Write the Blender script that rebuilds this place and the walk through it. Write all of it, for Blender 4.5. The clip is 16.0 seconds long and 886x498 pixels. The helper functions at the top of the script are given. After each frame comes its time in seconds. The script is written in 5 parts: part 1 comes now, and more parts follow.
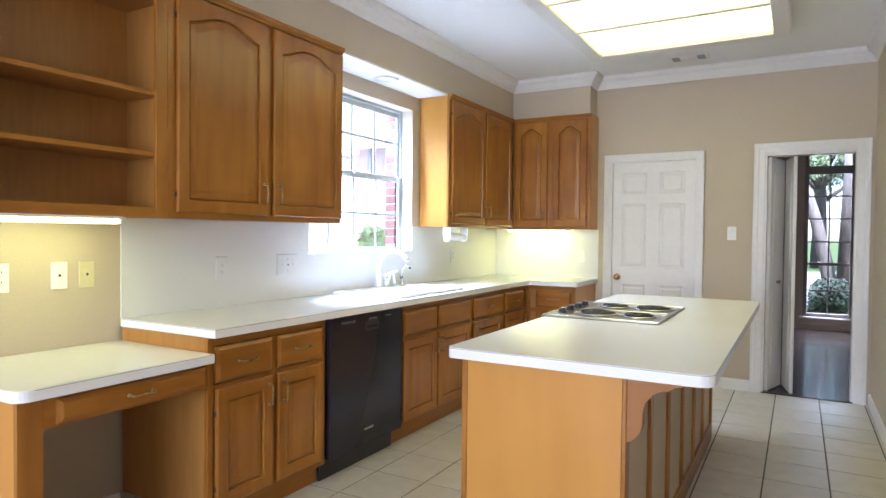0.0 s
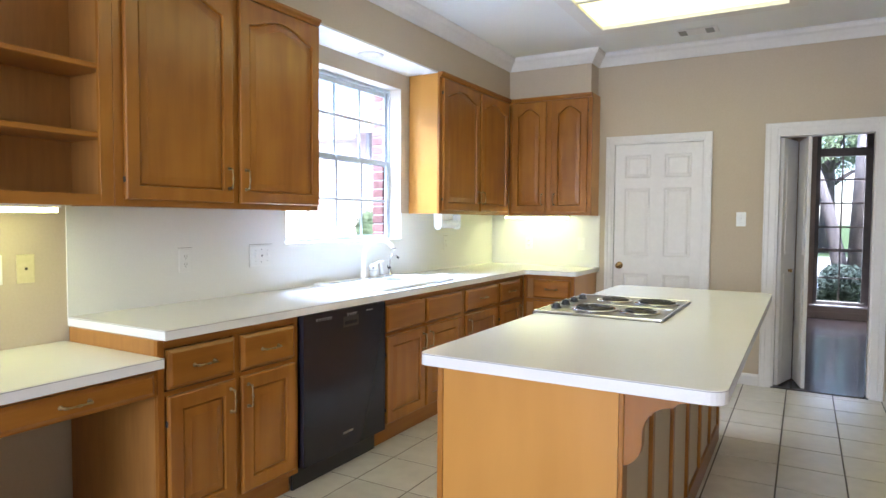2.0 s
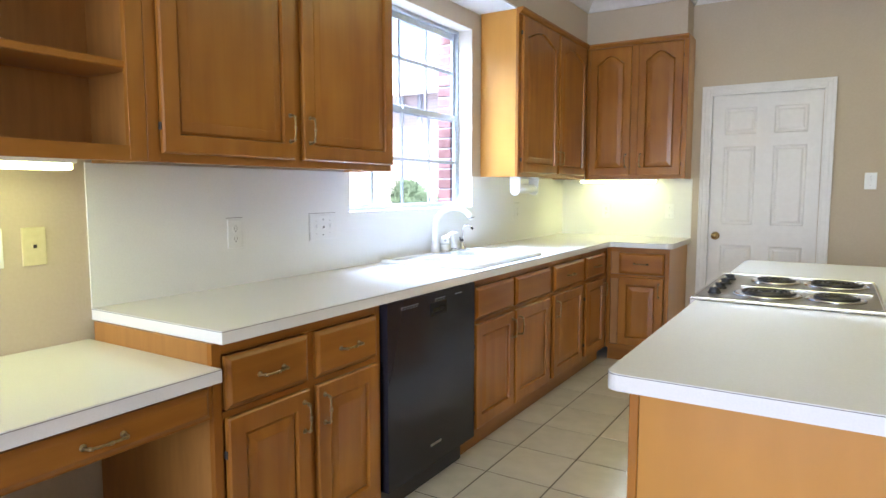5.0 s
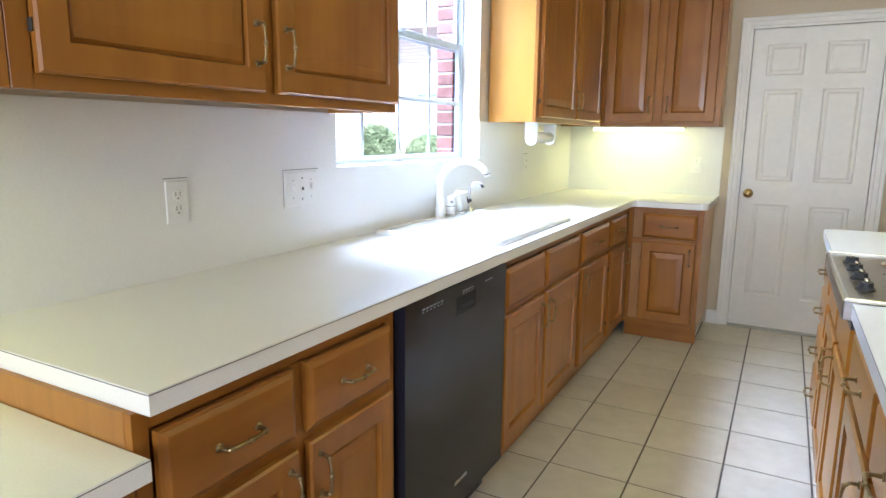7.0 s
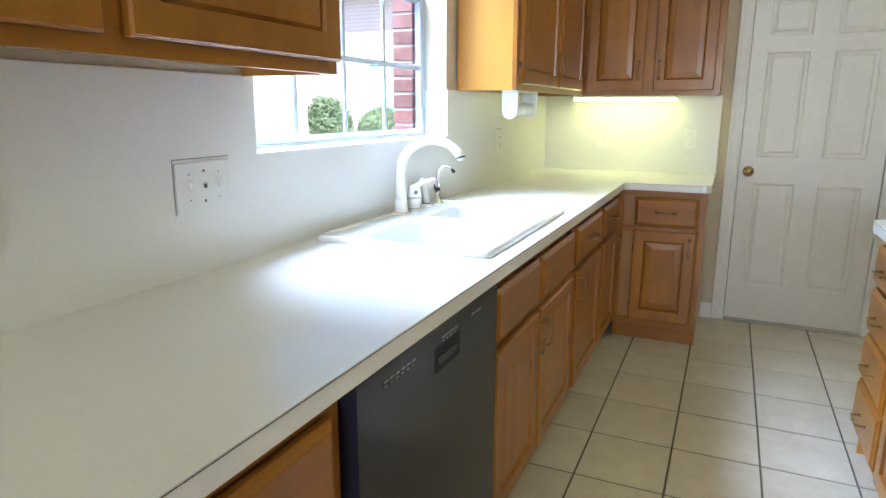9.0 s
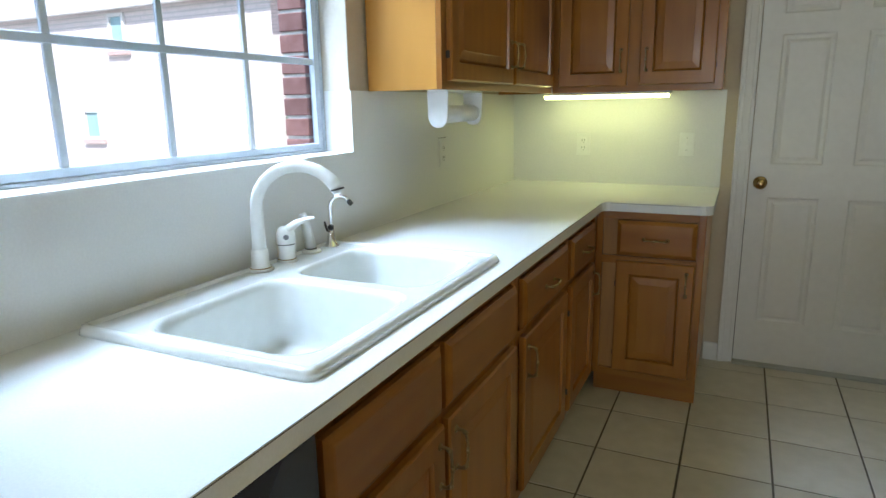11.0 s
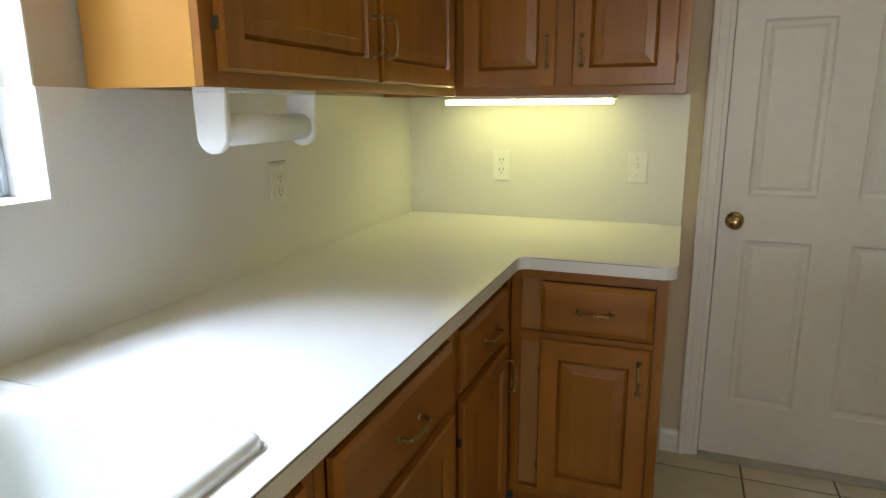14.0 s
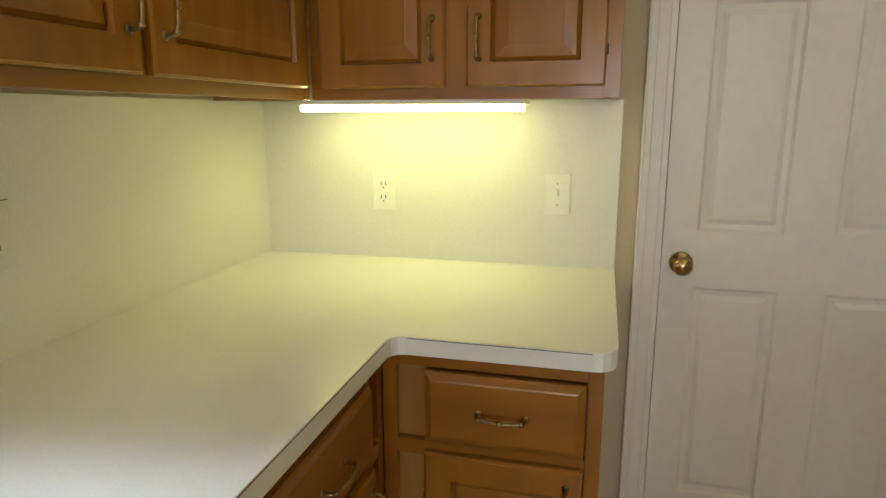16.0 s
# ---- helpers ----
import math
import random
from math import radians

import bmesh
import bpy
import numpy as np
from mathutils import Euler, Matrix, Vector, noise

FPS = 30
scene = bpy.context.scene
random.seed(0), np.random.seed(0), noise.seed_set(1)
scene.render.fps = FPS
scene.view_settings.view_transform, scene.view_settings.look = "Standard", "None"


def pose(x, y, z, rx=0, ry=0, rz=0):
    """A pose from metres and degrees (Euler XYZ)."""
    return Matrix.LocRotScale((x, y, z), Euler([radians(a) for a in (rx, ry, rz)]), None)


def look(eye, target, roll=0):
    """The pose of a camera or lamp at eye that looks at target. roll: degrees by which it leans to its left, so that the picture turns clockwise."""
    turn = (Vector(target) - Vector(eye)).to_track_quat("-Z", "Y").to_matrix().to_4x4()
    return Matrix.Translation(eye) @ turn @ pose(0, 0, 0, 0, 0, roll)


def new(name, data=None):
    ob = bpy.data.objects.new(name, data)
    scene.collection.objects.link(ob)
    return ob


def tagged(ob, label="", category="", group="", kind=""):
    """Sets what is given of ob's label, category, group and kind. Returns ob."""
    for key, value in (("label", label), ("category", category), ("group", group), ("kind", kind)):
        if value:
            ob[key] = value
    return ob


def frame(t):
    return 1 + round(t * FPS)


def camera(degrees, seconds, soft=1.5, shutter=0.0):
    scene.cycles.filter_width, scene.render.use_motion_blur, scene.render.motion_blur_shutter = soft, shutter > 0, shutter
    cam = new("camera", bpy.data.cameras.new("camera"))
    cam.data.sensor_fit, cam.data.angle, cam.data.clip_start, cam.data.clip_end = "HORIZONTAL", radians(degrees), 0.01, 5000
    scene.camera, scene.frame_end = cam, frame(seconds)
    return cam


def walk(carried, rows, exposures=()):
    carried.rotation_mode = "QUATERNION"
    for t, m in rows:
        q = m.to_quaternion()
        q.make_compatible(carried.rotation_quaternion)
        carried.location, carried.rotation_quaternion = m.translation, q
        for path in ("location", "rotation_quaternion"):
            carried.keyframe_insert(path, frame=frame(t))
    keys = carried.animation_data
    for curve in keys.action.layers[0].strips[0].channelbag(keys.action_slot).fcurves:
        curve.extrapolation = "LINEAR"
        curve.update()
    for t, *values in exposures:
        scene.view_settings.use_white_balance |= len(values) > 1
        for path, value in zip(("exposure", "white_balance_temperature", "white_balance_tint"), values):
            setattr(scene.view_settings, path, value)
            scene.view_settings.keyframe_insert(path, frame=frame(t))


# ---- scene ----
cam = camera(70.5, 16.0)
PATH = [
    (0, (0.003, 2.252, 1.323), (-0.984, 3.992, 1.277), 0.6),
    (0.5, (-0.034, 2.371, 1.332), (-1.0, 4.121, 1.277), 0.6),
    (1, (-0.039, 2.462, 1.343), (-1.009, 4.209, 1.273), 0.6),
    (1.5, (-0.039, 2.524, 1.337), (-1.024, 4.263, 1.257), 0.5),
    (2, (-0.05, 2.559, 1.338), (-1.048, 4.29, 1.245), 0.4),
    (2.5, (-0.115, 2.591, 1.333), (-1.111, 4.321, 1.228), 0.4),
    (3, (-0.233, 2.612, 1.328), (-1.211, 4.353, 1.213), 0.5),
    (3.5, (-0.353, 2.628, 1.322), (-1.321, 4.374, 1.197), 0.5),
    (4, (-0.458, 2.705, 1.308), (-1.452, 4.436, 1.17), 0.2),
    (4.5, (-0.578, 2.84, 1.314), (-1.608, 4.546, 1.148), 0.1),
    (5, (-0.71, 2.949, 1.301), (-1.763, 4.639, 1.112), -0.0),
    (7.5, (-1.406, 3.597, 1.312), (-2.287, 5.348, 0.917), 1.0),
    (8, (-1.502, 3.709, 1.304), (-2.338, 5.476, 0.885), 1.1),
    (10.5, (-1.642, 4.63, 1.325), (-2.427, 6.413, 0.876), -0.45),
    (11, (-1.593, 4.823, 1.332), (-2.427, 6.585, 0.888), -1.0),
    (11.5, (-1.614, 4.98, 1.321), (-2.438, 6.751, 0.898), -1.3),
    (12, (-1.702, 5.161, 1.326), (-2.454, 6.961, 0.889), -0.3),
    (12.5, (-1.73, 5.322, 1.326), (-2.442, 7.138, 0.886), 0.2),
    (13, (-1.686, 5.523, 1.337), (-2.437, 7.32, 0.884), 0.2),
    (13.5, (-1.644, 5.657, 1.35), (-2.406, 7.449, 0.898), -0.3),
    (14, (-1.682, 5.789, 1.345), (-2.378, 7.612, 0.906), -0.4),
    (14.5, (-1.771, 5.966, 1.352), (-2.339, 7.83, 0.9), 0.4),
    (15, (-1.823, 6.095, 1.357), (-2.275, 7.991, 0.912), 0.6),
    (15.5, (-1.772, 6.262, 1.358), (-2.236, 8.163, 0.919), 0.5),
    (16, (-1.72, 6.432, 1.35), (-2.199, 8.325, 0.928), -0.1),
]
EXPOSURES = [(0, 2.14, 5500, 20), (5, 2.03, 5500, 20), (8, 1.95, 5600, 18), (10.5, 1.04, 5650, 9), (11.5, 0.78, 5700, 9), (13, 0.83, 6150, 14), (14.5, 1.08, 6500, 15), (16, 1.32, 6650, 15)]
walk(cam, [(t, look(eye, target, roll)) for t, eye, target, roll in PATH], EXPOSURES)

# ---- world, sun and large lights ----
world = bpy.data.worlds.new("world")
scene.world = world
world.use_nodes = True
wn = world.node_tree.nodes
sky = wn.new("ShaderNodeTexSky")
sky.sky_type, sky.sun_disc = "NISHITA", False
sky.sun_elevation, sky.sun_rotation = radians(46.9), radians(141.8)
wn["Background"].inputs["Strength"].default_value = 0.15
world.node_tree.links.new(sky.outputs[0], wn["Background"].inputs["Color"])
sun = new("sun", bpy.data.lights.new("sun", "SUN"))
sun.data.energy, sun.data.angle, sun.data.color = 4.5, radians(0.5), (1, 0.95, 0.88)
sun.matrix_world = look((5.5, -7.0, 9.5), (0, 0, 0))


def area_light(name, eye, target, w, h, watts, color=(1, 1, 1)):
    ob = new(name, bpy.data.lights.new(name, "AREA"))
    ob.data.shape, ob.data.size, ob.data.size_y, ob.data.energy, ob.data.color = "RECTANGLE", w, h, watts, color
    ob.matrix_world = look(eye, target)
    return ob


# added fill lamp outside, above the sink window, standing in for skylight
area_light("window_sky_fill", (-3.75, 5.9, 3.25), (-2.5, 6.0, 1.1), 1.9, 1.1, 158, (0.70, 0.85, 1.0))
area_light("breakfast_daylight", (-0.9, -1.62, 1.5), (-0.9, 3, 1.3), 2.6, 1.6, 42, (0.86, 0.93, 1.0))
# added fill lamp out of view above the study window, brightens that room
area_light("study_sky_fill", (0.7, 14.3, 3.9), (0.7, 11, 0.4), 2.0, 1.4, 400, (0.85, 0.93, 1.0))


# ---- materials ----
def mat(name, color, rough=0.5, metal=0.0, coat=0.0):
    m = bpy.data.materials.new(name)
    m.use_nodes = True
    b = m.node_tree.nodes["Principled BSDF"]
    b.inputs["Base Color"].default_value = (*color, 1)
    b.inputs["Roughness"].default_value = rough
    b.inputs["Metallic"].default_value = metal
    b.inputs["Coat Weight"].default_value = coat
    b.inputs["Coat Roughness"].default_value = 0.22
    return m


def noisy(m, scale, c0, c1, stretch=(1, 1, 1), detail=6, bump=0.0, rough=None, scale2=None, mix2=0.3, random_amount=0.0):
    """Two scales of variation between two colours, with relief."""
    t = m.node_tree
    n, l = t.nodes, t.links
    b = n["Principled BSDF"]
    tc, mp = n.new("ShaderNodeTexCoord"), n.new("ShaderNodeMapping")
    mp.inputs["Scale"].default_value = stretch
    l.new(tc.outputs["Object"], mp.inputs["Vector"])
    geo = n.new("ShaderNodeObjectInfo")
    add = n.new("ShaderNodeVectorMath")
    add.operation = "MULTIPLY_ADD"
    l.new(geo.outputs["Random"], add.inputs[0])
    add.inputs[1].default_value = (7.3, 3.1, 5.7)
    l.new(mp.outputs[0], add.inputs[2])
    a = n.new("ShaderNodeTexNoise")
    a.inputs["Scale"].default_value, a.inputs["Detail"].default_value = scale, detail
    l.new(add.outputs[0], a.inputs["Vector"])
    a2 = n.new("ShaderNodeTexNoise")
    a2.inputs["Scale"].default_value, a2.inputs["Detail"].default_value = scale2 or scale / 6, 3
    l.new(tc.outputs["Object"], a2.inputs["Vector"])
    mx = n.new("ShaderNodeMix")
    mx.inputs[0].default_value = mix2
    l.new(a.outputs["Fac"], mx.inputs[2])
    l.new(a2.outputs["Fac"], mx.inputs[3])
    rp = n.new("ShaderNodeValToRGB")
    rp.color_ramp.elements[0].position, rp.color_ramp.elements[1].position = 0.33, 0.67
    rp.color_ramp.elements[0].color, rp.color_ramp.elements[1].color = (*c0, 1), (*c1, 1)
    l.new(mx.outputs[0], rp.inputs[0])
    out = rp.outputs[0]
    if random_amount:
        hs = n.new("ShaderNodeHueSaturation")
        mr = n.new("ShaderNodeMapRange")
        mr.inputs["To Min"].default_value, mr.inputs["To Max"].default_value = 1 - random_amount, 1 + random_amount
        l.new(geo.outputs["Random"], mr.inputs["Value"])
        l.new(mr.outputs[0], hs.inputs["Value"])
        l.new(out, hs.inputs["Color"])
        out = hs.outputs[0]
    l.new(out, b.inputs["Base Color"])
    if rough:
        mr = n.new("ShaderNodeMapRange")
        mr.inputs["To Min"].default_value, mr.inputs["To Max"].default_value = rough
        l.new(mx.outputs[0], mr.inputs["Value"])
        l.new(mr.outputs[0], b.inputs["Roughness"])
    if bump:
        bp = n.new("ShaderNodeBump")
        bp.inputs["Strength"].default_value, bp.inputs["Distance"].default_value = bump, 0.002
        l.new(a.outputs["Fac"], bp.inputs["Height"])
        l.new(bp.outputs[0], b.inputs["Normal"])
    return m


OAK0, OAK1 = (0.235, 0.081, 0.010), (0.375, 0.154, 0.0185)
oak = noisy(mat("oak_upright_grain", OAK1, 0.3, coat=0.42), 7, OAK0, OAK1, (2.6, 2.6, 0.25), 5, 0.0, (0.3, 0.37), 2.2, 0.55, 0.05)
oak_flat = noisy(mat("oak_level_grain", OAK1, 0.3, coat=0.42), 7, OAK0, OAK1, (0.25, 0.25, 2.6), 5, 0.0, (0.3, 0.37), 2.2, 0.55, 0.05)
oak_inside = noisy(mat("oak_inside", OAK0, 0.45), 9, (0.31, 0.135, 0.028), (0.40, 0.185, 0.04), (5, 5, 0.6), 4, 0.0, (0.4, 0.5), 2.0, 0.4)
oak_side = noisy(mat("oak_side_veneer", OAK1, 0.3, coat=0.3), 5, (0.48, 0.225, 0.04), (0.58, 0.285, 0.058), (1.6, 1.6, 0.25), 5, 0.0, (0.26, 0.34), 1.2, 0.5)
laminate = noisy(mat("white_laminate", (0.8, 0.79, 0.76), 0.3), 220, (0.77, 0.765, 0.745), (0.83, 0.825, 0.805), bump=0.02, rough=(0.17, 0.25), scale2=1.5, mix2=0.35)
splash = noisy(mat("splash_laminate", (0.76, 0.75, 0.7), 0.35), 180, (0.70, 0.69, 0.665), (0.76, 0.75, 0.725), bump=0.03, rough=(0.3, 0.42), scale2=1.2, mix2=0.4)
wallpaint = noisy(mat("beige_wall_paint", (0.5, 0.42, 0.3), 0.75), 90, (0.51, 0.42, 0.305), (0.55, 0.455, 0.335), bump=0.25, scale2=1.0, mix2=0.5)
darkpaint = noisy(mat("taupe_wall_paint", (0.25, 0.18, 0.13), 0.75), 90, (0.50, 0.385, 0.285), (0.55, 0.425, 0.32), bump=0.2, scale2=1.0, mix2=0.5)
ceilpaint = noisy(mat("white_ceiling_paint", (0.8, 0.79, 0.76), 0.85), 120, (0.76, 0.755, 0.74), (0.81, 0.805, 0.79), bump=0.5, scale2=0.8, mix2=0.4)
trimpaint = noisy(mat("white_trim_paint", (0.75, 0.71, 0.68), 0.4), 30, (0.70, 0.665, 0.635), (0.76, 0.725, 0.695), bump=0.05, scale2=2, mix2=0.5)
tile_mat = noisy(mat("cream_floor_tile", (0.6, 0.52, 0.4), 0.35), 14, (0.49, 0.435, 0.34), (0.59, 0.53, 0.43), bump=0.05, rough=(0.24, 0.4), scale2=3, mix2=0.4, random_amount=0.05)
grout = noisy(mat("grey_brown_grout", (0.2, 0.17, 0.13), 0.9), 60, (0.095, 0.077, 0.06), (0.15, 0.122, 0.096), bump=0.3)
black_gloss = mat("black_enamel", (0.016, 0.016, 0.024), 0.16)
pocket_shade = mat("pocket_shade", (0.004, 0.004, 0.005), 0.8)
mark_grey = mat("grey_print", (0.22, 0.22, 0.23), 0.5)
black_matte = mat("black_plastic", (0.02, 0.02, 0.022), 0.45)
porcelain = noisy(mat("white_enamel", (0.82, 0.82, 0.79), 0.12, coat=0.5), 25, (0.69, 0.70, 0.67), (0.74, 0.75, 0.725), rough=(0.1, 0.2), scale2=3)
white_plastic = noisy(mat("white_plastic", (0.8, 0.8, 0.78), 0.35), 40, (0.76, 0.76, 0.73), (0.82, 0.82, 0.79), rough=(0.3, 0.4))
almond_plastic = noisy(mat("almond_plastic", (0.66, 0.58, 0.33), 0.4), 40, (0.60, 0.53, 0.30), (0.68, 0.60, 0.36), rough=(0.35, 0.45))
chrome = mat("chrome", (0.75, 0.75, 0.77), 0.12, 1.0)
steel = noisy(mat("brushed_steel", (0.5, 0.48, 0.45), 0.28, 1.0), 60, (0.30, 0.285, 0.265), (0.42, 0.40, 0.375), (1, 12, 1), rough=(0.22, 0.36))
pewter = noisy(mat("antique_pewter", (0.25, 0.2, 0.15), 0.35, 1.0), 60, (0.22, 0.155, 0.07), (0.42, 0.31, 0.15), rough=(0.3, 0.48))
brass = mat("polished_brass", (0.42, 0.29, 0.13), 0.22, 1.0)
coil_mat = mat("dark_element", (0.05, 0.045, 0.045), 0.4, 0.6)
darkwood = noisy(mat("dark_floor_board", (0.03, 0.02, 0.017), 0.17), 8, (0.024, 0.015, 0.012), (0.034, 0.022, 0.018), (4, 0.4, 1), 3, 0.0, None, 2, 0.3, 0.12)
brickmat = noisy(mat("red_brick", (0.35, 0.12, 0.08), 0.9), 30, (0.24, 0.10, 0.08), (0.36, 0.18, 0.15), bump=0.5, scale2=4, random_amount=0.2)
mortar = noisy(mat("pale_mortar", (0.5, 0.46, 0.42), 0.95), 60, (0.45, 0.42, 0.38), (0.58, 0.54, 0.49), bump=0.5)
slot_mat = mat("dark_slot", (0.03, 0.025, 0.02), 0.6)
# white alloy darkened to blue-grey: its indoor-side shade is put into the colour
alu = noisy(mat("shaded_white_alloy", (0.5, 0.54, 0.6), 0.4), 30, (0.44, 0.48, 0.53), (0.52, 0.56, 0.61), rough=(0.3, 0.45))
# dark brown stands for the backlit shade on the study window's frame
shade_brown = noisy(mat("shaded_window_frame", (0.2, 0.16, 0.13), 0.5), 30, (0.17, 0.135, 0.115), (0.23, 0.185, 0.155))
grass = noisy(mat("lawn", (0.07, 0.12, 0.03), 0.95), 5, (0.05, 0.09, 0.02), (0.12, 0.18, 0.05), bump=0.6, scale2=0.6)
concrete = noisy(mat("pale_concrete", (0.4, 0.39, 0.36), 0.9), 8, (0.34, 0.33, 0.31), (0.46, 0.45, 0.42), bump=0.3, scale2=0.8)
# greens lifted: bright outdoor haze is put into the leaf colour
leafmat = noisy(mat("green_leaves", (0.07, 0.13, 0.04), 0.95), 4, (0.14, 0.20, 0.10), (0.23, 0.30, 0.17), scale2=1)
# darker copy of the leaves; the hedge's shade is put into its colour
hedgemat = noisy(mat("shaded_hedge_leaves", (0.04, 0.06, 0.04), 0.8), 4, (0.022, 0.036, 0.022), (0.06, 0.085, 0.055), scale2=1)
bark = noisy(mat("grey_bark", (0.15, 0.13, 0.12), 0.95), 6, (0.05, 0.045, 0.045), (0.12, 0.105, 0.10), (3, 3, 0.6), bump=0.9, scale2=1)
# shingle tones raised: the glare of outdoor daylight is put into the colour
roofmat = noisy(mat("glare_pale_shingle", (0.15, 0.14, 0.14), 0.95), 14, (0.46, 0.46, 0.48), (0.58, 0.58, 0.60), bump=0.6)
# beige wall paint made paler: window light on the reveal is in the colour
lit_beige = noisy(mat("lit_reveal_paint", (0.66, 0.6, 0.5), 0.7), 90, (0.63, 0.57, 0.47), (0.69, 0.63, 0.53), bump=0.15, scale2=1.0, mix2=0.5)
gap_mat = mat("grey_gap", (0.3, 0.28, 0.25), 0.7)
seam_mat = mat("dark_seam_line", (0.12, 0.10, 0.09), 0.6)

glass = bpy.data.materials.new("window_glass")
glass.use_nodes = True
g = glass.node_tree.nodes["Principled BSDF"]
g.inputs["Transmission Weight"].default_value, g.inputs["Roughness"].default_value, g.inputs["IOR"].default_value = 1.0, 0.0, 1.01


def glow(name, color, strength):
    m = mat(name, (0.8, 0.8, 0.7), 0.5)
    b = m.node_tree.nodes["Principled BSDF"]
    b.inputs["Emission Color"].default_value, b.inputs["Emission Strength"].default_value = (*color, 1), strength
    return m


panel_glow = glow("ceiling_diffuser", (1.0, 0.95, 0.30), 0.52)
tube_glow = glow("tube_diffuser", (0.97, 0.99, 0.34), 4.5)
desk_tube_glow = glow("old_tube_diffuser", (0.97, 1.0, 0.30), 3.7)
lamp_glow = mat("frosted_lamp_lens", (0.72, 0.66, 0.54), 0.5)
black_gloss.node_tree.nodes["Principled BSDF"].inputs["Specular IOR Level"].default_value = 0.33
for m in (oak, oak_flat, oak_side):
    m.node_tree.nodes["Principled BSDF"].inputs["Specular IOR Level"].default_value = 0.22
    m.node_tree.nodes["Principled BSDF"].inputs["Coat Roughness"].default_value = 0.17
I4 = Matrix.Identity(4)


def brick_wall_material():
    m = mat("brick_wall", (0.5, 0.3, 0.25), 0.9)
    t = m.node_tree
    n, l = t.nodes, t.links
    tc, mp, br = n.new("ShaderNodeTexCoord"), n.new("ShaderNodeMapping"), n.new("ShaderNodeTexBrick")
    mp.inputs["Rotation"].default_value = (radians(90), 0, 0)
    l.new(tc.outputs["Object"], mp.inputs["Vector"])
    l.new(mp.outputs[0], br.inputs["Vector"])
    # brick colours washed out to carry the overexposed daylight
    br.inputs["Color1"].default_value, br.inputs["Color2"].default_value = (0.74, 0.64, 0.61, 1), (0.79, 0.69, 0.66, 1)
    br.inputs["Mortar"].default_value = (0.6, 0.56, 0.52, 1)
    br.inputs["Scale"].default_value = 1.0
    br.inputs["Brick Width"].default_value, br.inputs["Row Height"].default_value, br.inputs["Mortar Size"].default_value = 0.21, 0.068, 0.01
    l.new(br.outputs["Color"], n["Principled BSDF"].inputs["Base Color"])
    bp = n.new("ShaderNodeBump")
    bp.inputs["Strength"].default_value, bp.invert = 0.6, True
    l.new(br.outputs["Fac"], bp.inputs["Height"])
    l.new(bp.outputs[0], n["Principled BSDF"].inputs["Normal"])
    return m


brick_far = brick_wall_material()
# sill brick paled for the same daylight glare, not by age
pinkish = noisy(mat("glare_pale_sill", (0.5, 0.3, 0.25), 0.9), 30, (0.52, 0.38, 0.34), (0.62, 0.47, 0.43), bump=0.3)
# opaque pale teal; the sky's reflection is put into the pane colour
far_glass = mat("sky_lit_far_glass", (0.36, 0.5, 0.52), 0.1)


# ---- mesh helpers ----
def root(ob):
    p = Vector((0, 0, 0))
    while ob is not None:
        p += ob.location
        ob = ob.parent
    return p


def part(name, bm, material, parent=None, label="", M=I4, smooth=False):
    bm.transform(Matrix.Translation(-root(parent)) @ M)
    bmesh.ops.recalc_face_normals(bm, faces=bm.faces)
    me = bpy.data.meshes.new(name)
    bm.to_mesh(me)
    bm.free()
    me.materials.append(material)
    if smooth:
        for p in me.polygons:
            p.use_smooth = True
    ob = new(name, me)
    ob.parent = parent
    return tagged(ob, label)


def thing(name, at, label, category, group=""):
    ob = new(name)
    ob.location = at
    ob.empty_display_size = 0.1
    return tagged(ob, label, category, group)


def structure(ob, label=""):
    return tagged(ob, label, kind="structure")


def box(x0, x1, y0, y1, z0, z1, bevel=0.0, bm=None, seg=1):
    own = bmesh.new()
    bmesh.ops.create_cube(own, size=1)
    own.transform(Matrix.Translation(((x0 + x1) / 2, (y0 + y1) / 2, (z0 + z1) / 2)) @ Matrix.Diagonal((abs(x1 - x0), abs(y1 - y0), abs(z1 - z0), 1)))
    if bevel:
        bmesh.ops.bevel(own, geom=own.edges[:], offset=bevel, segments=seg, affect="EDGES", profile=0.7)
    if bm is None:
        return own
    join(bm, own)
    return bm


def join(bm, other):
    me = bpy.data.meshes.new("tmp")
    other.to_mesh(me)
    other.free()
    bm.from_mesh(me)
    bpy.data.meshes.remove(me)
    return bm


def prism(outline, z0, z1, bevel=0.0):
    """A flat shape of that outline (x, y) from z0 to z1."""
    bm = bmesh.new()
    low = [bm.verts.new((x, y, z0)) for x, y in outline]
    top = [bm.verts.new((x, y, z1)) for x, y in outline]
    bm.faces.new(low)
    face = bm.faces.new(top)
    for i in range(len(low)):
        j = (i + 1) % len(low)
        bm.faces.new((low[i], low[j], top[j], top[i]))
    bmesh.ops.recalc_face_normals(bm, faces=bm.faces)
    if bevel:
        bmesh.ops.bevel(bm, geom=list(face.edges), offset=bevel, segments=2, affect="EDGES")
    return bm


def rounded(x0, x1, y0, y1, r, n=6):
    """A rectangle with corner radii r = (x0y0, x1y0, x1y1, x0y1)."""
    pts = []
    for cx, cy, rr, a0 in ((x0 + r[0], y0 + r[0], r[0], 180), (x1 - r[1], y0 + r[1], r[1], 270), (x1 - r[2], y1 - r[2], r[2], 0), (x0 + r[3], y1 - r[3], r[3], 90)):
        for i in range(n + 1) if rr else range(1):
            a = radians(a0 + 90 * i / n)
            pts.append((cx + rr * math.cos(a), cy + rr * math.sin(a)))
    return pts


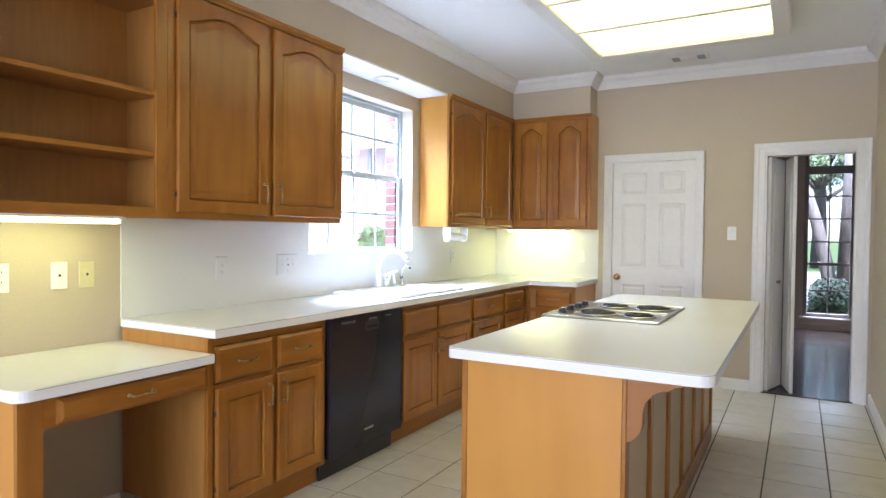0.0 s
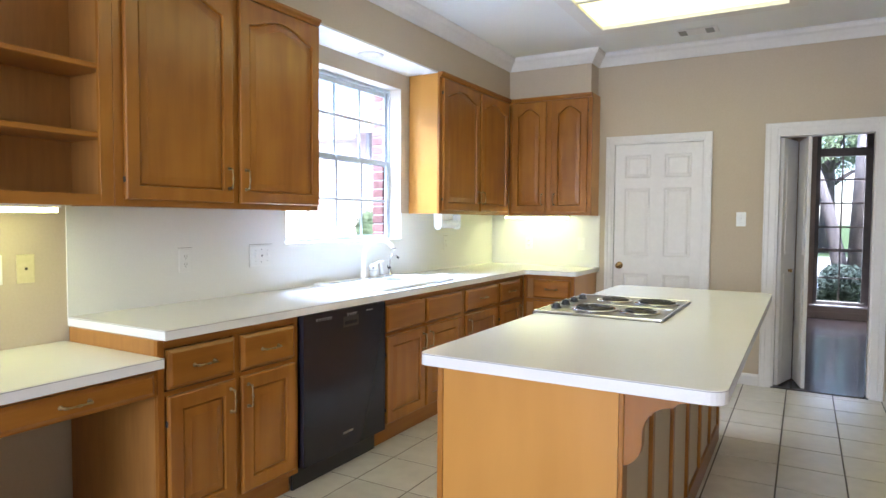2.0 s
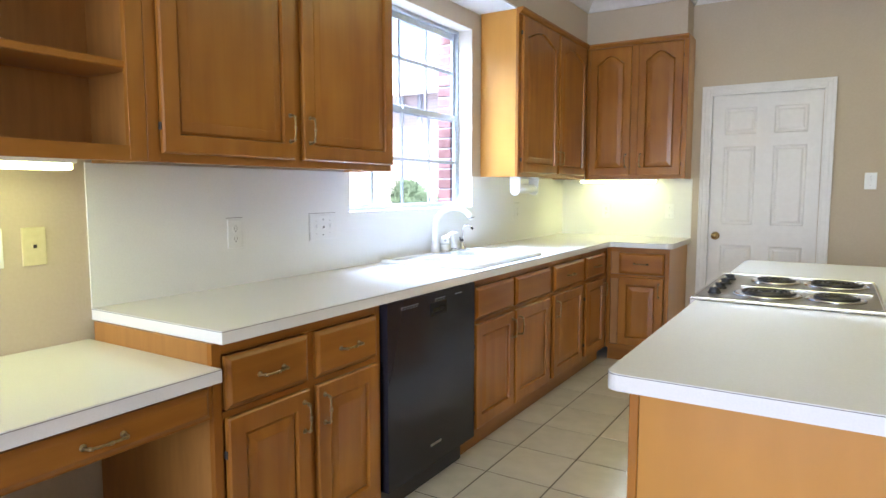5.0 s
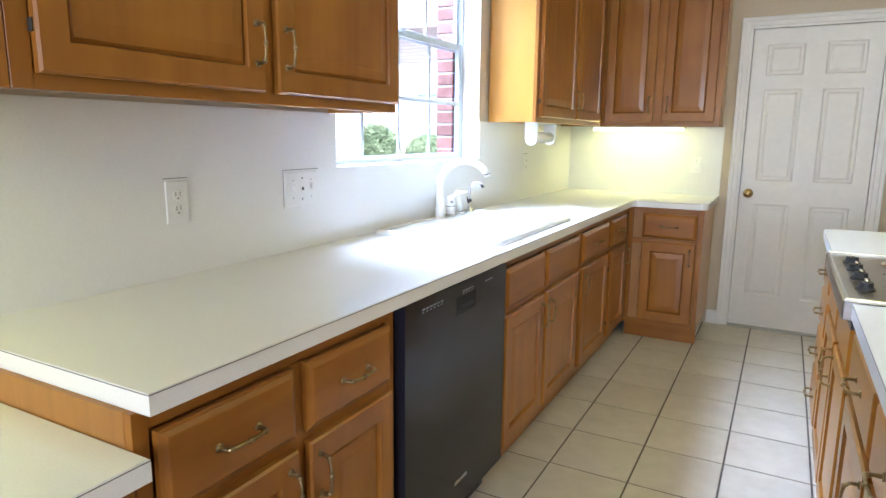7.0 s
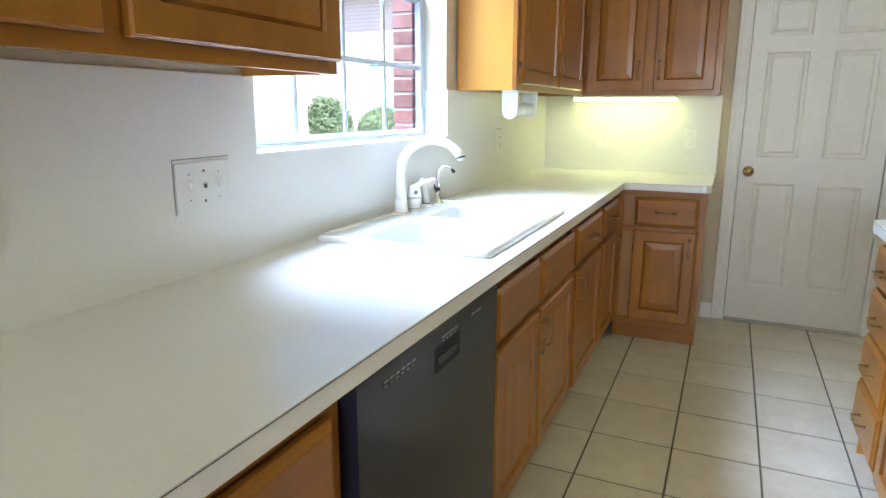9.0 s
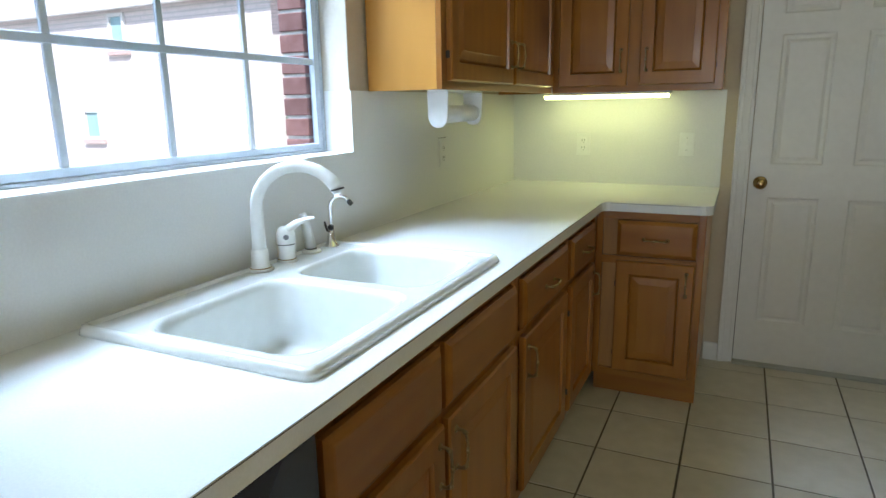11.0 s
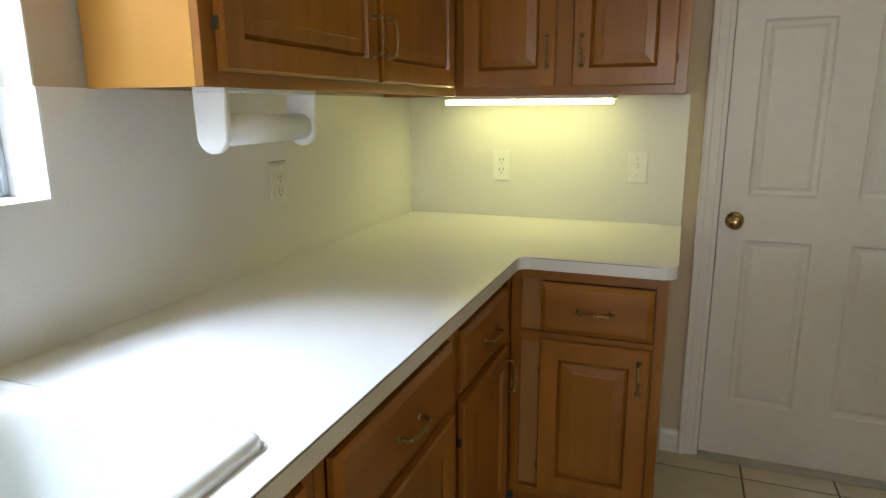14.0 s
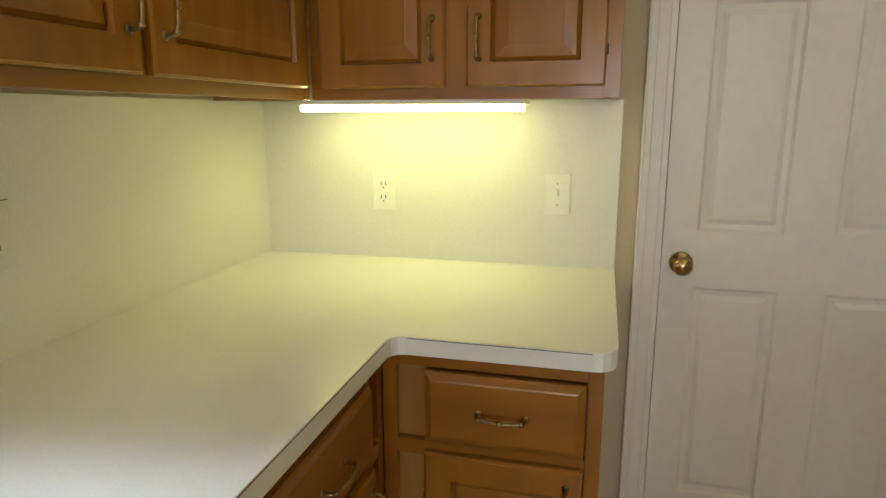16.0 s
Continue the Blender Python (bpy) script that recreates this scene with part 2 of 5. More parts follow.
def lathe(profile, n=20, at=(0, 0, 0), M=I4):
    """A turned shape from (radius, height) pairs."""
    bm = bmesh.new()
    rings = []
    for r, z in profile:
        rings.append([bm.verts.new((r * math.cos(2 * math.pi * i / n), r * math.sin(2 * math.pi * i / n), z)) for i in range(n)] if r > 1e-5 else [bm.verts.new((0, 0, z))])
    for a, b in zip(rings, rings[1:]):
        for i in range(n):
            j = (i + 1) % n
            q = [a[i % len(a)], a[j % len(a)], b[j % len(b)], b[i % len(b)]]
            q = list(dict.fromkeys(q))
            if len(q) > 2:
                bm.faces.new(q)
    bm.transform(Matrix.Translation(at) @ M)
    return bm


def tube(points, radii, n=12, bm=None):
    """A round bar along points, its ends closed."""
    own = bmesh.new()
    pts = [Vector(p) for p in points]
    rings, side = [], None
    for i, p in enumerate(pts):
        d = (pts[min(i + 1, len(pts) - 1)] - pts[max(i - 1, 0)]).normalized()
        a = d.orthogonal().normalized() if side is None else (side - d * side.dot(d)).normalized()
        side = a
        b = d.cross(a)
        r = radii[i] if isinstance(radii, (list, tuple)) else radii
        rings.append([own.verts.new(p + a * r * math.cos(2 * math.pi * k / n) + b * r * math.sin(2 * math.pi * k / n)) for k in range(n)])
    for a, b in zip(rings, rings[1:]):
        for k in range(n):
            own.faces.new((a[k], a[(k + 1) % n], b[(k + 1) % n], b[k]))
    own.faces.new(rings[0]), own.faces.new(rings[-1])
    return own if bm is None else join(bm, own)


def extrusion(profile, start, end, side):
    """A moulding: profile of (out, up) swept from start to end; side is the direction in which out points."""
    bm = bmesh.new()
    s, e, o = Vector(start), Vector(end), Vector(side)
    a = [bm.verts.new(s + o * p[0] + Vector((0, 0, p[1]))) for p in profile]
    b = [bm.verts.new(e + o * p[0] + Vector((0, 0, p[1]))) for p in profile]
    bm.faces.new(a), bm.faces.new(b)
    for i in range(len(a)):
        j = (i + 1) % len(a)
        bm.faces.new((a[i], a[j], b[j], b[i]))
    return bm


# ---- the plan: metres ----
WALL, FAR, EAST, SOUTH = -2.76, 8.24, 0.52, -1.6
FACE = -2.15            # base cabinets' face
UPF = -2.475            # upper cabinets' face
TOP, UND = 0.914, 1.385
CEIL = 2.83
UTOP = 2.46


# ---- structure ----
WT = 0.18                       # thickness of the outer wall
WY0, WY1, WZ0, WZ1 = 5.35, 6.60, 1.185, 2.335   # kitchen window opening


def wall_x(name, x0, x1, ya, yb, hole=None, material=wallpaint, z1=CEIL + 0.05):
    """A wall along y, with one opening (y0, y1, z0, z1)."""
    bm = bmesh.new()
    if hole is None:
        box(x0, x1, ya, yb, -0.02, z1, bm=bm)
    else:
        h0, h1, hz0, hz1 = hole
        box(x0, x1, ya, h0, -0.02, z1, bm=bm)
        box(x0, x1, h1, yb, -0.02, z1, bm=bm)
        if hz0 > 0:
            box(x0, x1, h0, h1, -0.02, hz0, bm=bm)
        box(x0, x1, h0, h1, hz1, z1, bm=bm)
    return structure(part(name, bm, material))


def wall_y(name, y0, y1, xa, xb, holes=(), material=wallpaint, z1=CEIL + 0.05):
    """A wall along x, with openings (x0, x1, z0, z1) in order."""
    bm, x = bmesh.new(), xa
    for h0, h1, hz0, hz1 in holes:
        box(x, h0, y0, y1, -0.02, z1, bm=bm)
        if hz0 > 0:
            box(h0, h1, y0, y1, -0.02, hz0, bm=bm)
        box(h0, h1, y0, y1, hz1, z1, bm=bm)
        x = h1
    box(x, xb, y0, y1, -0.02, z1, bm=bm)
    return structure(part(name, bm, material))


D1 = (-1.565, -0.790, 0, 2.035)       # closed door's opening
D2 = (-0.255, 0.405, 0, 2.035)        # doorway to the next room
wall_x("wall_west", WALL - WT, WALL, SOUTH, FAR + 0.12, (WY0, WY1, WZ0, WZ1))
wall_y("wall_north", FAR, FAR + 0.12, WALL, EAST + 0.12, (D1, D2))
wall_x("wall_east", EAST, EAST + 0.12, SOUTH, FAR)
wall_y("wall_south", SOUTH - 0.2, SOUTH, WALL - WT, EAST + 0.12, ((-2.3, 0.4, 0.6, 2.3),))
structure(part("ceiling", box(WALL - WT, EAST + 0.12, SOUTH - 0.2, FAR + 0.12, CEIL, CEIL + 0.12), ceilpaint))
# soffit over the cabinets and the window
sof = box(WALL, UPF - 0.01, SOUTH, FAR, UTOP, CEIL)
join(sof, box(UPF - 0.01, -1.71, 8.02, FAR, UTOP, CEIL))
structure(part("soffit", sof, wallpaint))
structure(part("soffit_underside", box(WALL, UPF - 0.012, 5.33, 6.69, UTOP - 0.012, UTOP - 0.001), ceilpaint), "white painted underside of the soffit over the sink window")

CROWN = [(0, 0), (0.012, 0), (0.02, 0.012), (0.03, 0.03), (0.055, 0.06), (0.075, 0.075), (0.085, 0.095), (0.085, 0.11), (0, 0.11)]
cz = CEIL - 0.11


def sweep(profile, path, z):
    """A moulding along a plan path, mitred at its corners, standing out to the right of the way."""
    bm, rows = bmesh.new(), []
    pts = [Vector((x, y, 0)) for x, y in path]
    for i, p in enumerate(pts):
        ns = [Vector((d.y, -d.x, 0)).normalized() for d in ([pts[i] - pts[i - 1]] if i else []) + ([pts[i + 1] - pts[i]] if i + 1 < len(pts) else [])]
        o = ns[0] if len(ns) == 1 else (ns[0] + ns[1]) / (1 + ns[0].dot(ns[1]))
        rows.append([bm.verts.new(p + o * a + Vector((0, 0, z + b))) for a, b in profile])
    for a, b in zip(rows, rows[1:]):
        for k in range(len(profile)):
            bm.faces.new((a[k], a[(k + 1) % len(a)], b[(k + 1) % len(a)], b[k]))
    bm.faces.new(rows[0]), bm.faces.new(rows[-1])
    return bm


structure(part("trim_crown", sweep(CROWN, ((UPF - 0.01, SOUTH), (UPF - 0.01, 8.02), (-1.71, 8.02), (-1.71, FAR), (EAST, FAR), (EAST, SOUTH)), cz), trimpaint), "white crown moulding round the kitchen ceiling")
BASE = [(0, 0), (0.014, 0), (0.014, 0.075), (0.009, 0.09), (0, 0.095)]
for a, b, side in (((EAST, FAR, 0), (EAST, SOUTH, 0), (-1, 0, 0)), ((-0.733, FAR, 0), (-0.345, FAR, 0), (0, -1, 0)), ((-1.69, FAR, 0), (-1.622, FAR, 0), (0, -1, 0)),
                   ((WALL, SOUTH, 0), (WALL, 3.3, 0), (1, 0, 0)), ((WALL, 3.4, 0), (WALL, 4.05, 0), (1, 0, 0))):
    structure(part("baseboard", extrusion(BASE, a, b, side), trimpaint))

# laminate splash
for sheet in (box(WALL, WALL + 0.006, 4.06, WY0, TOP + 0.0003, UND + 0.002), box(WALL, WALL + 0.006, WY1, FAR, TOP + 0.0003, UND + 0.002),
              box(WALL, WALL + 0.006, WY0, WY1, TOP + 0.0003, WZ0), box(WALL + 0.006, -1.673, FAR - 0.006, FAR, TOP + 0.0003, UND + 0.002)):
    structure(part("splashback", sheet, splash), "off-white laminate backsplash behind the counter")
ret = box(WALL - 0.1, WALL + 0.006, WY1 - 0.004, WY1 - 0.0005, WZ0, UND + 0.002)
join(ret, box(WALL - 0.1, WALL + 0.006, WY0 + 0.0005, WY0 + 0.004, WZ0, UND + 0.002))
join(ret, box(WALL - 0.1, WALL + 0.008, WY0, WY1, WZ0, WZ0 + 0.004))
structure(part("window_return", ret, laminate), "white laminate lining of the window recess")
ret = box(WALL - 0.1, WALL - 0.001, WY1 - 0.003, WY1 - 0.0004, UND + 0.002, WZ1)
join(ret, box(WALL - 0.1, WALL - 0.001, WY0 + 0.0004, WY0 + 0.003, UND + 0.002, WZ1))
join(ret, box(WALL - 0.1, WALL - 0.001, WY0, WY1, WZ1 - 0.003, WZ1 - 0.0004))
structure(part("window_return", ret, lit_beige), "beige painted lining of the window recess, coloured lighter for window light")

# ---- kitchen window: two sashes, four panes wide ----
window = thing("window_1", (WALL - 0.14, (WY0 + WY1) / 2, WZ0), "white metal sash window with dividing bars above the sink", "window")
window["kind"] = "structure"


def ring(y0, y1, z0, z1, x0, x1, w, bw=None, tw=None):
    bm = box(x0, x1, y0, y0 + w, z0, z1, 0.002)
    join(bm, box(x0, x1, y1 - w, y1, z0, z1, 0.002))
    join(bm, box(x0 + 0.001, x1 - 0.001, y0 + w, y1 - w, z0, z0 + (bw or w), 0.002))
    join(bm, box(x0 + 0.001, x1 - 0.001, y0 + w, y1 - w, z1 - (tw or w), z1, 0.002))
    return bm


part("window_frame", ring(WY0 + 0.004, WY1 - 0.004, WZ0 + 0.005, WZ1 - 0.004, WALL - 0.146, WALL - 0.10, 0.012, 0.010, 0.02), alu, window)
mid = 1.765
for nm, za, zb, xa, xb in (("lower_sash", WZ0 + 0.0155, mid + 0.02, WALL - 0.1225, WALL - 0.1035), ("upper_sash", mid - 0.02, WZ1 - 0.0245, WALL - 0.143, WALL - 0.1235)):
    part(nm, ring(WY0 + 0.0165, WY1 - 0.0165, za, zb, xa, xb, 0.026, 0.02, 0.036), alu, window)
    cols = [WY0 + 0.043] + [5.68, 5.965, 6.25] + [WY1 - 0.043]
    zc = 1.478 if nm == "lower_sash" else 2.06
    for y in cols[1:-1]:
        part("glazing_bar", box(xa + 0.004, xb - 0.004, y - 0.009, y + 0.009, za + 0.02, zb - 0.036, 0.002), alu, window)
    part("glazing_bar", box(xa + 0.003, xb - 0.003, WY0 + 0.043, WY1 - 0.043, zc - 0.01, zc + 0.01, 0.002), alu, window)
    for ya, yb in zip(cols, cols[1:]):
        for zl, zh in ((za + 0.02, zc - 0.01), (zc + 0.01, zb - 0.036)):
            p = part("pane", box(xa + 0.008, xa + 0.011, ya + 0.0095, yb - 0.0095, zl + 0.0005, zh - 0.0005), glass, window)
            p.visible_shadow = False
part("sash_lock", box(WALL - 0.1033, WALL - 0.088, 5.95, 6.0, mid + 0.0, mid + 0.022, 0.004), alu, window)


# ---- doors ----
def casing(name, x0, x1, ztop, y, out, w=0.088):
    """Moulded door casing round the opening x0..x1, standing out of the wall by steps."""
    bm = bmesh.new()
    for a, b, t in ((0.0, w, 0.012), (w * 0.55, w, 0.02), (w * 0.86, w, 0.024)):
        ya, yb = sorted((y, y + out * t))
        box(x0 - b, x0 - a, ya, yb, 0, ztop + b, 0.002, bm)
        box(x1 + a, x1 + b, ya, yb, 0, ztop + b, 0.002, bm)
        box(x0 - a, x1 + a, ya + 0.0005, yb - 0.0005, ztop + a, ztop + b, 0.002, bm)
    return structure(part(name, bm, trimpaint), "white moulded door casing")


casing("trim_casing", D1[0], D1[1], D1[3], FAR, -1, 0.056)
casing("trim_casing", D2[0], D2[1], D2[3], FAR, -1)
casing("trim_casing", D2[0], D2[1], D2[3], FAR + 0.12, 1)
for d in (D1, D2):
    jb = box(d[0] - 0.001, d[0] + 0.016, FAR - 0.002, FAR + 0.122, 0, d[3])
    join(jb, box(d[1] - 0.016, d[1] + 0.001, FAR - 0.002, FAR + 0.122, 0, d[3]))
    join(jb, box(d[0] + 0.0165, d[1] - 0.0165, FAR - 0.002, FAR + 0.122, d[3] - 0.016, d[3] + 0.001))
    structure(part("door_jamb", jb, trimpaint))


def panel_door(name, w, h, label, knob_u):
    """A six-panel door standing at the origin, its hinge side at u = 0, its face at y = 0 towards -y."""
    d = thing(name, (0, 0, 0), label, "door")
    d["kind"] = "structure"
    T = 0.035
    cols = ((0.088, w / 2 - 0.06), (w / 2 + 0.06, w - 0.088))
    rows = ((0.23, 0.87), (1.03, 1.63), (1.72, 1.92))
    bm = bmesh.new()
    us = [0, cols[0][0], cols[0][1], cols[1][0], cols[1][1], w]
    zs = [0.012] + [z for r in rows for z in r] + [h]
    for i in range(5):
        for j in range(len(zs) - 1):
            hole = i in (1, 3) and j in (1, 3, 5)
            if not hole:
                box(us[i], us[i + 1], 0, T, zs[j], zs[j + 1], bm=bm)
    bmesh.ops.remove_doubles(bm, verts=bm.verts, dist=0.0002)
    part("door_frame", bm, trimpaint, d)
    for c in cols:
        for r in rows:
            pb = bmesh.new()
            loops = []
            for inset, depth in ((0, 0.0), (0.008, 0.007), (0.022, 0.009), (0.036, 0.003)):
                loops.append([pb.verts.new(p) for p in ((c[0] + inset, depth, r[0] + inset), (c[1] - inset, depth, r[0] + inset), (c[1] - inset, depth, r[1] - inset), (c[0] + inset, depth, r[1] - inset))])
            for a, b in zip(loops, loops[1:]):
                for k in range(4):
                    pb.faces.new((a[k], a[(k + 1) % 4], b[(k + 1) % 4], b[k]))
            pb.faces.new(loops[-1])
            join(pb, box(c[0], c[1], 0.012, T - 0.008, r[0], r[1]))
            part("door_panel", pb, trimpaint, d)
    for s in (-1, 1):
        R = Matrix.Translation((knob_u, 0 if s < 0 else T, 0.94)) @ Matrix.Rotation(radians(90 if s < 0 else -90), 4, "X")
        part("door_knob", lathe([(0, 0), (0.031, 0), (0.032, 0.003), (0.027, 0.008), (0.012, 0.011), (0.010, 0.026), (0.018, 0.034), (0.026, 0.046), (0.026, 0.056), (0.018, 0.064), (0, 0.066)], 20), brass, d, "round polished brass knob", R, True)
    return d


door = panel_door("door_1", D1[1] - D1[0] - 0.04, 2.016, "closed white six-panel door with a brass knob", 0.052)
door.location = (D1[0] + 0.020, FAR + 0.018, 0)


def folding_leaf(parent, start, end):
    """One narrow leaf from start to end, with two raised fields on each face."""
    d = Vector((end[0] - start[0], end[1] - start[1], 0))
    M = Matrix.Translation((start[0], start[1], 0)) @ Matrix.Rotation(math.atan2(d.y, d.x), 4, "Z")
    w = d.length
    leaf = part("leaf", box(0, w, -0.014, 0.014, 0.012, 2.012, 0.002), trimpaint, parent, M=M)
    for z0, z1 in ((0.22, 0.92), (1.08, 1.88)):
        for y in (-0.0165, 0.0165):
            part("leaf_panel", box(0.065, w - 0.065, y - 0.003, y + 0.003, z0, z1, 0.0025), trimpaint, leaf, M=M)
    return leaf


door2 = thing("door_2", (D2[0], FAR + 0.06, 0), "white folding door with two narrow leaves, folded open", "door")
door2["kind"] = "structure"
folding_leaf(door2, (-0.222, FAR + 0.055), (-0.128, FAR + 0.370))
folding_leaf(door2, (-0.094, FAR + 0.370), (-0.030, FAR + 0.050))
part("door_knob", lathe([(0, 0), (0.012, 0), (0.010, 0.01), (0.016, 0.018), (0.014, 0.028), (0, 0.03)], 16), brass, door2, "small brass knob", Matrix.Translation((-0.1585, FAR + 0.22, 0.94)) @ Matrix.Rotation(radians(-17), 4, "Z") @ Matrix.Rotation(radians(90), 4, "Y"), True)
# grey strip added for the shadow in the gap below the closed door
structure(part("threshold", box(D1[0] + 0.016, D1[1] - 0.016, FAR - 0.03, FAR + 0.11, 0, 0.012, 0.004), concrete), "added grey strip for the shadow in the gap under the closed door")
structure(part("threshold", box(D2[0], D2[1], FAR - 0.012, FAR + 0.05, 0, 0.01, 0.004), darkwood), "dark wooden threshold strip")

# ---- cabinet parts ----


def loop_points(w, h, inset, arch, rail, n=14):
    """The outline of a door's field, counterclockwise, its top arched by arch."""
    a, b = rail + inset, w - rail - inset
    z0 = rail + inset
    if not arch:
        z1 = h - rail - inset
        top = [(b + (a - b) * i / n, z1) for i in range(n + 1)]
    else:
        zs = h - rail - arch - inset
        top = []
        for i in range(n + 1):
            s = i / n
            e = s
            top.append((b + (a - b) * s, zs + arch * (0.5 - 0.5 * math.cos(2 * math.pi * e)) ** 0.7))
    return [(a, z0), (b, z0)] + top


def door_parts(parent, w, h, M, arch=0.0, rail=0.058):
    """A raised-panel door: a frame of rails and stiles and its panel. u across, z up, y towards the viewer is -y."""
    n = 14
    bm = bmesh.new()
    inner = loop_points(w, h, 0, arch, rail, n)
    outer = [(0, 0), (w, 0)] + [(w + (0 - w) * i / n, h) for i in range(n + 1)]

    def ringv(pts, y, e=0.0):
        return [bm.verts.new((min(max(u, e), w - e), y, min(max(z, e), h - e))) for u, z in pts]
    back, mid_, front = ringv(outer, 0.0), ringv(outer, -0.014), ringv(outer, -0.019, 0.005)
    infront = ringv(inner, -0.019)
    inlow = [bm.verts.new((u, -0.004, z)) for u, z in loop_points(w, h, 0.0035, arch, rail, n)]
    m = len(outer)
    for a, b in ((back, mid_), (mid_, front), (front, infront), (infront, inlow)):
        for k in range(m):
            bm.faces.new((a[k], a[(k + 1) % m], b[(k + 1) % m], b[k]))
    bm.faces.new(back)
    part("frame", bm, oak, parent, M=M)
    pb = bmesh.new()
    l0 = [pb.verts.new((u, -0.002, z)) for u, z in loop_points(w, h, 0.001, arch, rail, n)]
    l1 = [pb.verts.new((u, -0.0112, z)) for u, z in loop_points(w, h, 0.012, arch, rail, n)]
    l2 = [pb.verts.new((u, -0.0143, z)) for u, z in loop_points(w, h, 0.040, arch, rail, n)]
    l3 = [pb.verts.new((u, -0.015, z)) for u, z in loop_points(w, h, 0.043, arch, rail, n)]
    for a, b in ((l0, l1), (l1, l2), (l2, l3)):
        for k in range(m):
            pb.faces.new((a[k], a[(k + 1) % m], b[(k + 1) % m], b[k]))
    pb.faces.new(l3), pb.faces.new(l0)
    part("panel", pb, oak, parent, M=M)


def handle_part(parent, M, label="antique pewter bow handle"):
    """A bow handle, 96 mm, along u at the origin, standing out to -y."""
    bm = tube([(-0.048, 0, 0), (-0.048, -0.016, 0), (-0.044, -0.024, 0), (-0.03, -0.028, 0), (0, -0.030, 0), (0.03, -0.028, 0), (0.044, -0.024, 0), (0.048, -0.016, 0), (0.048, 0, 0)], [0.0045, 0.0038, 0.0042, 0.0035, 0.003, 0.0035, 0.0042, 0.0038, 0.0045], 8)
    for s in (-1, 1):
        tube([(s * 0.048, 0.0, 0), (s * 0.048, -0.003, 0)], 0.0085, 10, bm)
        tube([(s * 0.046, -0.019, 0), (s * 0.040, -0.0285, 0)], 0.0052, 8, bm)
    tube([(-0.006, -0.030, 0), (0.006, -0.030, 0)], 0.0052, 8, bm)
    part("handle", bm, pewter, parent, label, M, True)


def cabinet_door(parent, u0, z0, w, h, M, arch=0.0, handle=None, hz=0.5):
    d = part("door", box(0.004, w - 0.004, -0.004, 0.0, 0.004, h - 0.004), oak, parent, M=M @ Matrix.Translation((u0, 0, z0)))
    D = M @ Matrix.Translation((u0, 0, z0))
    door_parts(d, w, h, D @ Matrix.Translation((0, -0.003, 0)), arch)
    for z in (0.07, h - 0.12):
        hu = 0.0 if handle == "r" else w
        part("hinge", box(hu - 0.004, hu + 0.004, -0.013, 0.0, z, z + 0.024, 0.0015), slot_mat, d, M=D)
    if handle:
        hu = w - 0.03 if handle == "r" else 0.03
        handle_part(d, D @ Matrix.Translation((hu, -0.022, hz)) @ Matrix.Rotation(radians(90), 4, "Y"))
    return d


def drawer_front(parent, u0, z0, w, h, M, handle=True, name="drawer"):
    D = M @ Matrix.Translation((u0, 0, z0))
    bm = bmesh.new()
    loops = []
    for inset, y in ((0, 0.0), (0, -0.012), (0.006, -0.015), (0.014, -0.021), (0.018, -0.022)):
        loops.append([bm.verts.new(p) for p in ((inset, y, inset), (w - inset, y, inset), (w - inset, y, h - inset), (inset, y, h - inset))])
    for a, b in zip(loops, loops[1:]):
        for k in range(4):
            bm.faces.new((a[k], a[(k + 1) % 4], b[(k + 1) % 4], b[k]))
    bm.faces.new(loops[0]), bm.faces.new(loops[-1])
    d = part(name, bm, oak_flat, parent, M=D)
    if handle:
        handle_part(d, D @ Matrix.Translation((w / 2, -0.022, h / 2)))
    return d


def frame_at(origin, turn):
    return Matrix.Translation(origin) @ Matrix.Rotation(radians(turn), 4, "Z")


def carcass(parent, u1, M, z0, z1, depth, openings=(), fronts=0.045, sides=(False, False), inside=False, lift=0.0):
    """Sides, back, floor and top, and the face frame with stiles at both ends."""
    part("side", box(0, 0.018, 0.019, depth, z0, z1), oak_side if sides[0] else oak_inside, parent, M=M)
    part("side", box(u1 - 0.018, u1, 0.019, depth, z0, z1), oak_side if sides[1] else oak_inside, parent, M=M)
    part("bottom", box(0.018, u1 - 0.018, 0.019, depth, z0 + lift, z0 + lift + 0.018), oak_inside, parent, M=M)
    part("back", box(0.018, u1 - 0.018, depth - 0.008, depth, z0 + lift + 0.018, z1), oak_inside, parent, M=M)
    if not inside:
        part("inner_panel", box(0.0185, u1 - 0.0185, 0.0195, 0.024, z0 + lift + 0.0185, z1 - 0.001), oak_inside, parent, M=M)
    part("stile", box(0, openings[0] if openings else fronts, 0, 0.0188, z0, z1, 0.001), oak, parent, M=M)
    part("stile", box(u1 - (openings[1] if openings else fronts), u1, 0, 0.0188, z0, z1, 0.001), oak, parent, M=M)


# west wall: u runs along +y, the face looks to +x
def west(y, x=FACE):
    return frame_at((x, y, 0), 90)


def toe(parent, u0, u1, M, depth=0.06):
    part("toe_board", box(u0, u1, depth, depth + 0.016, 0, 0.105), oak_flat, parent, M=M)


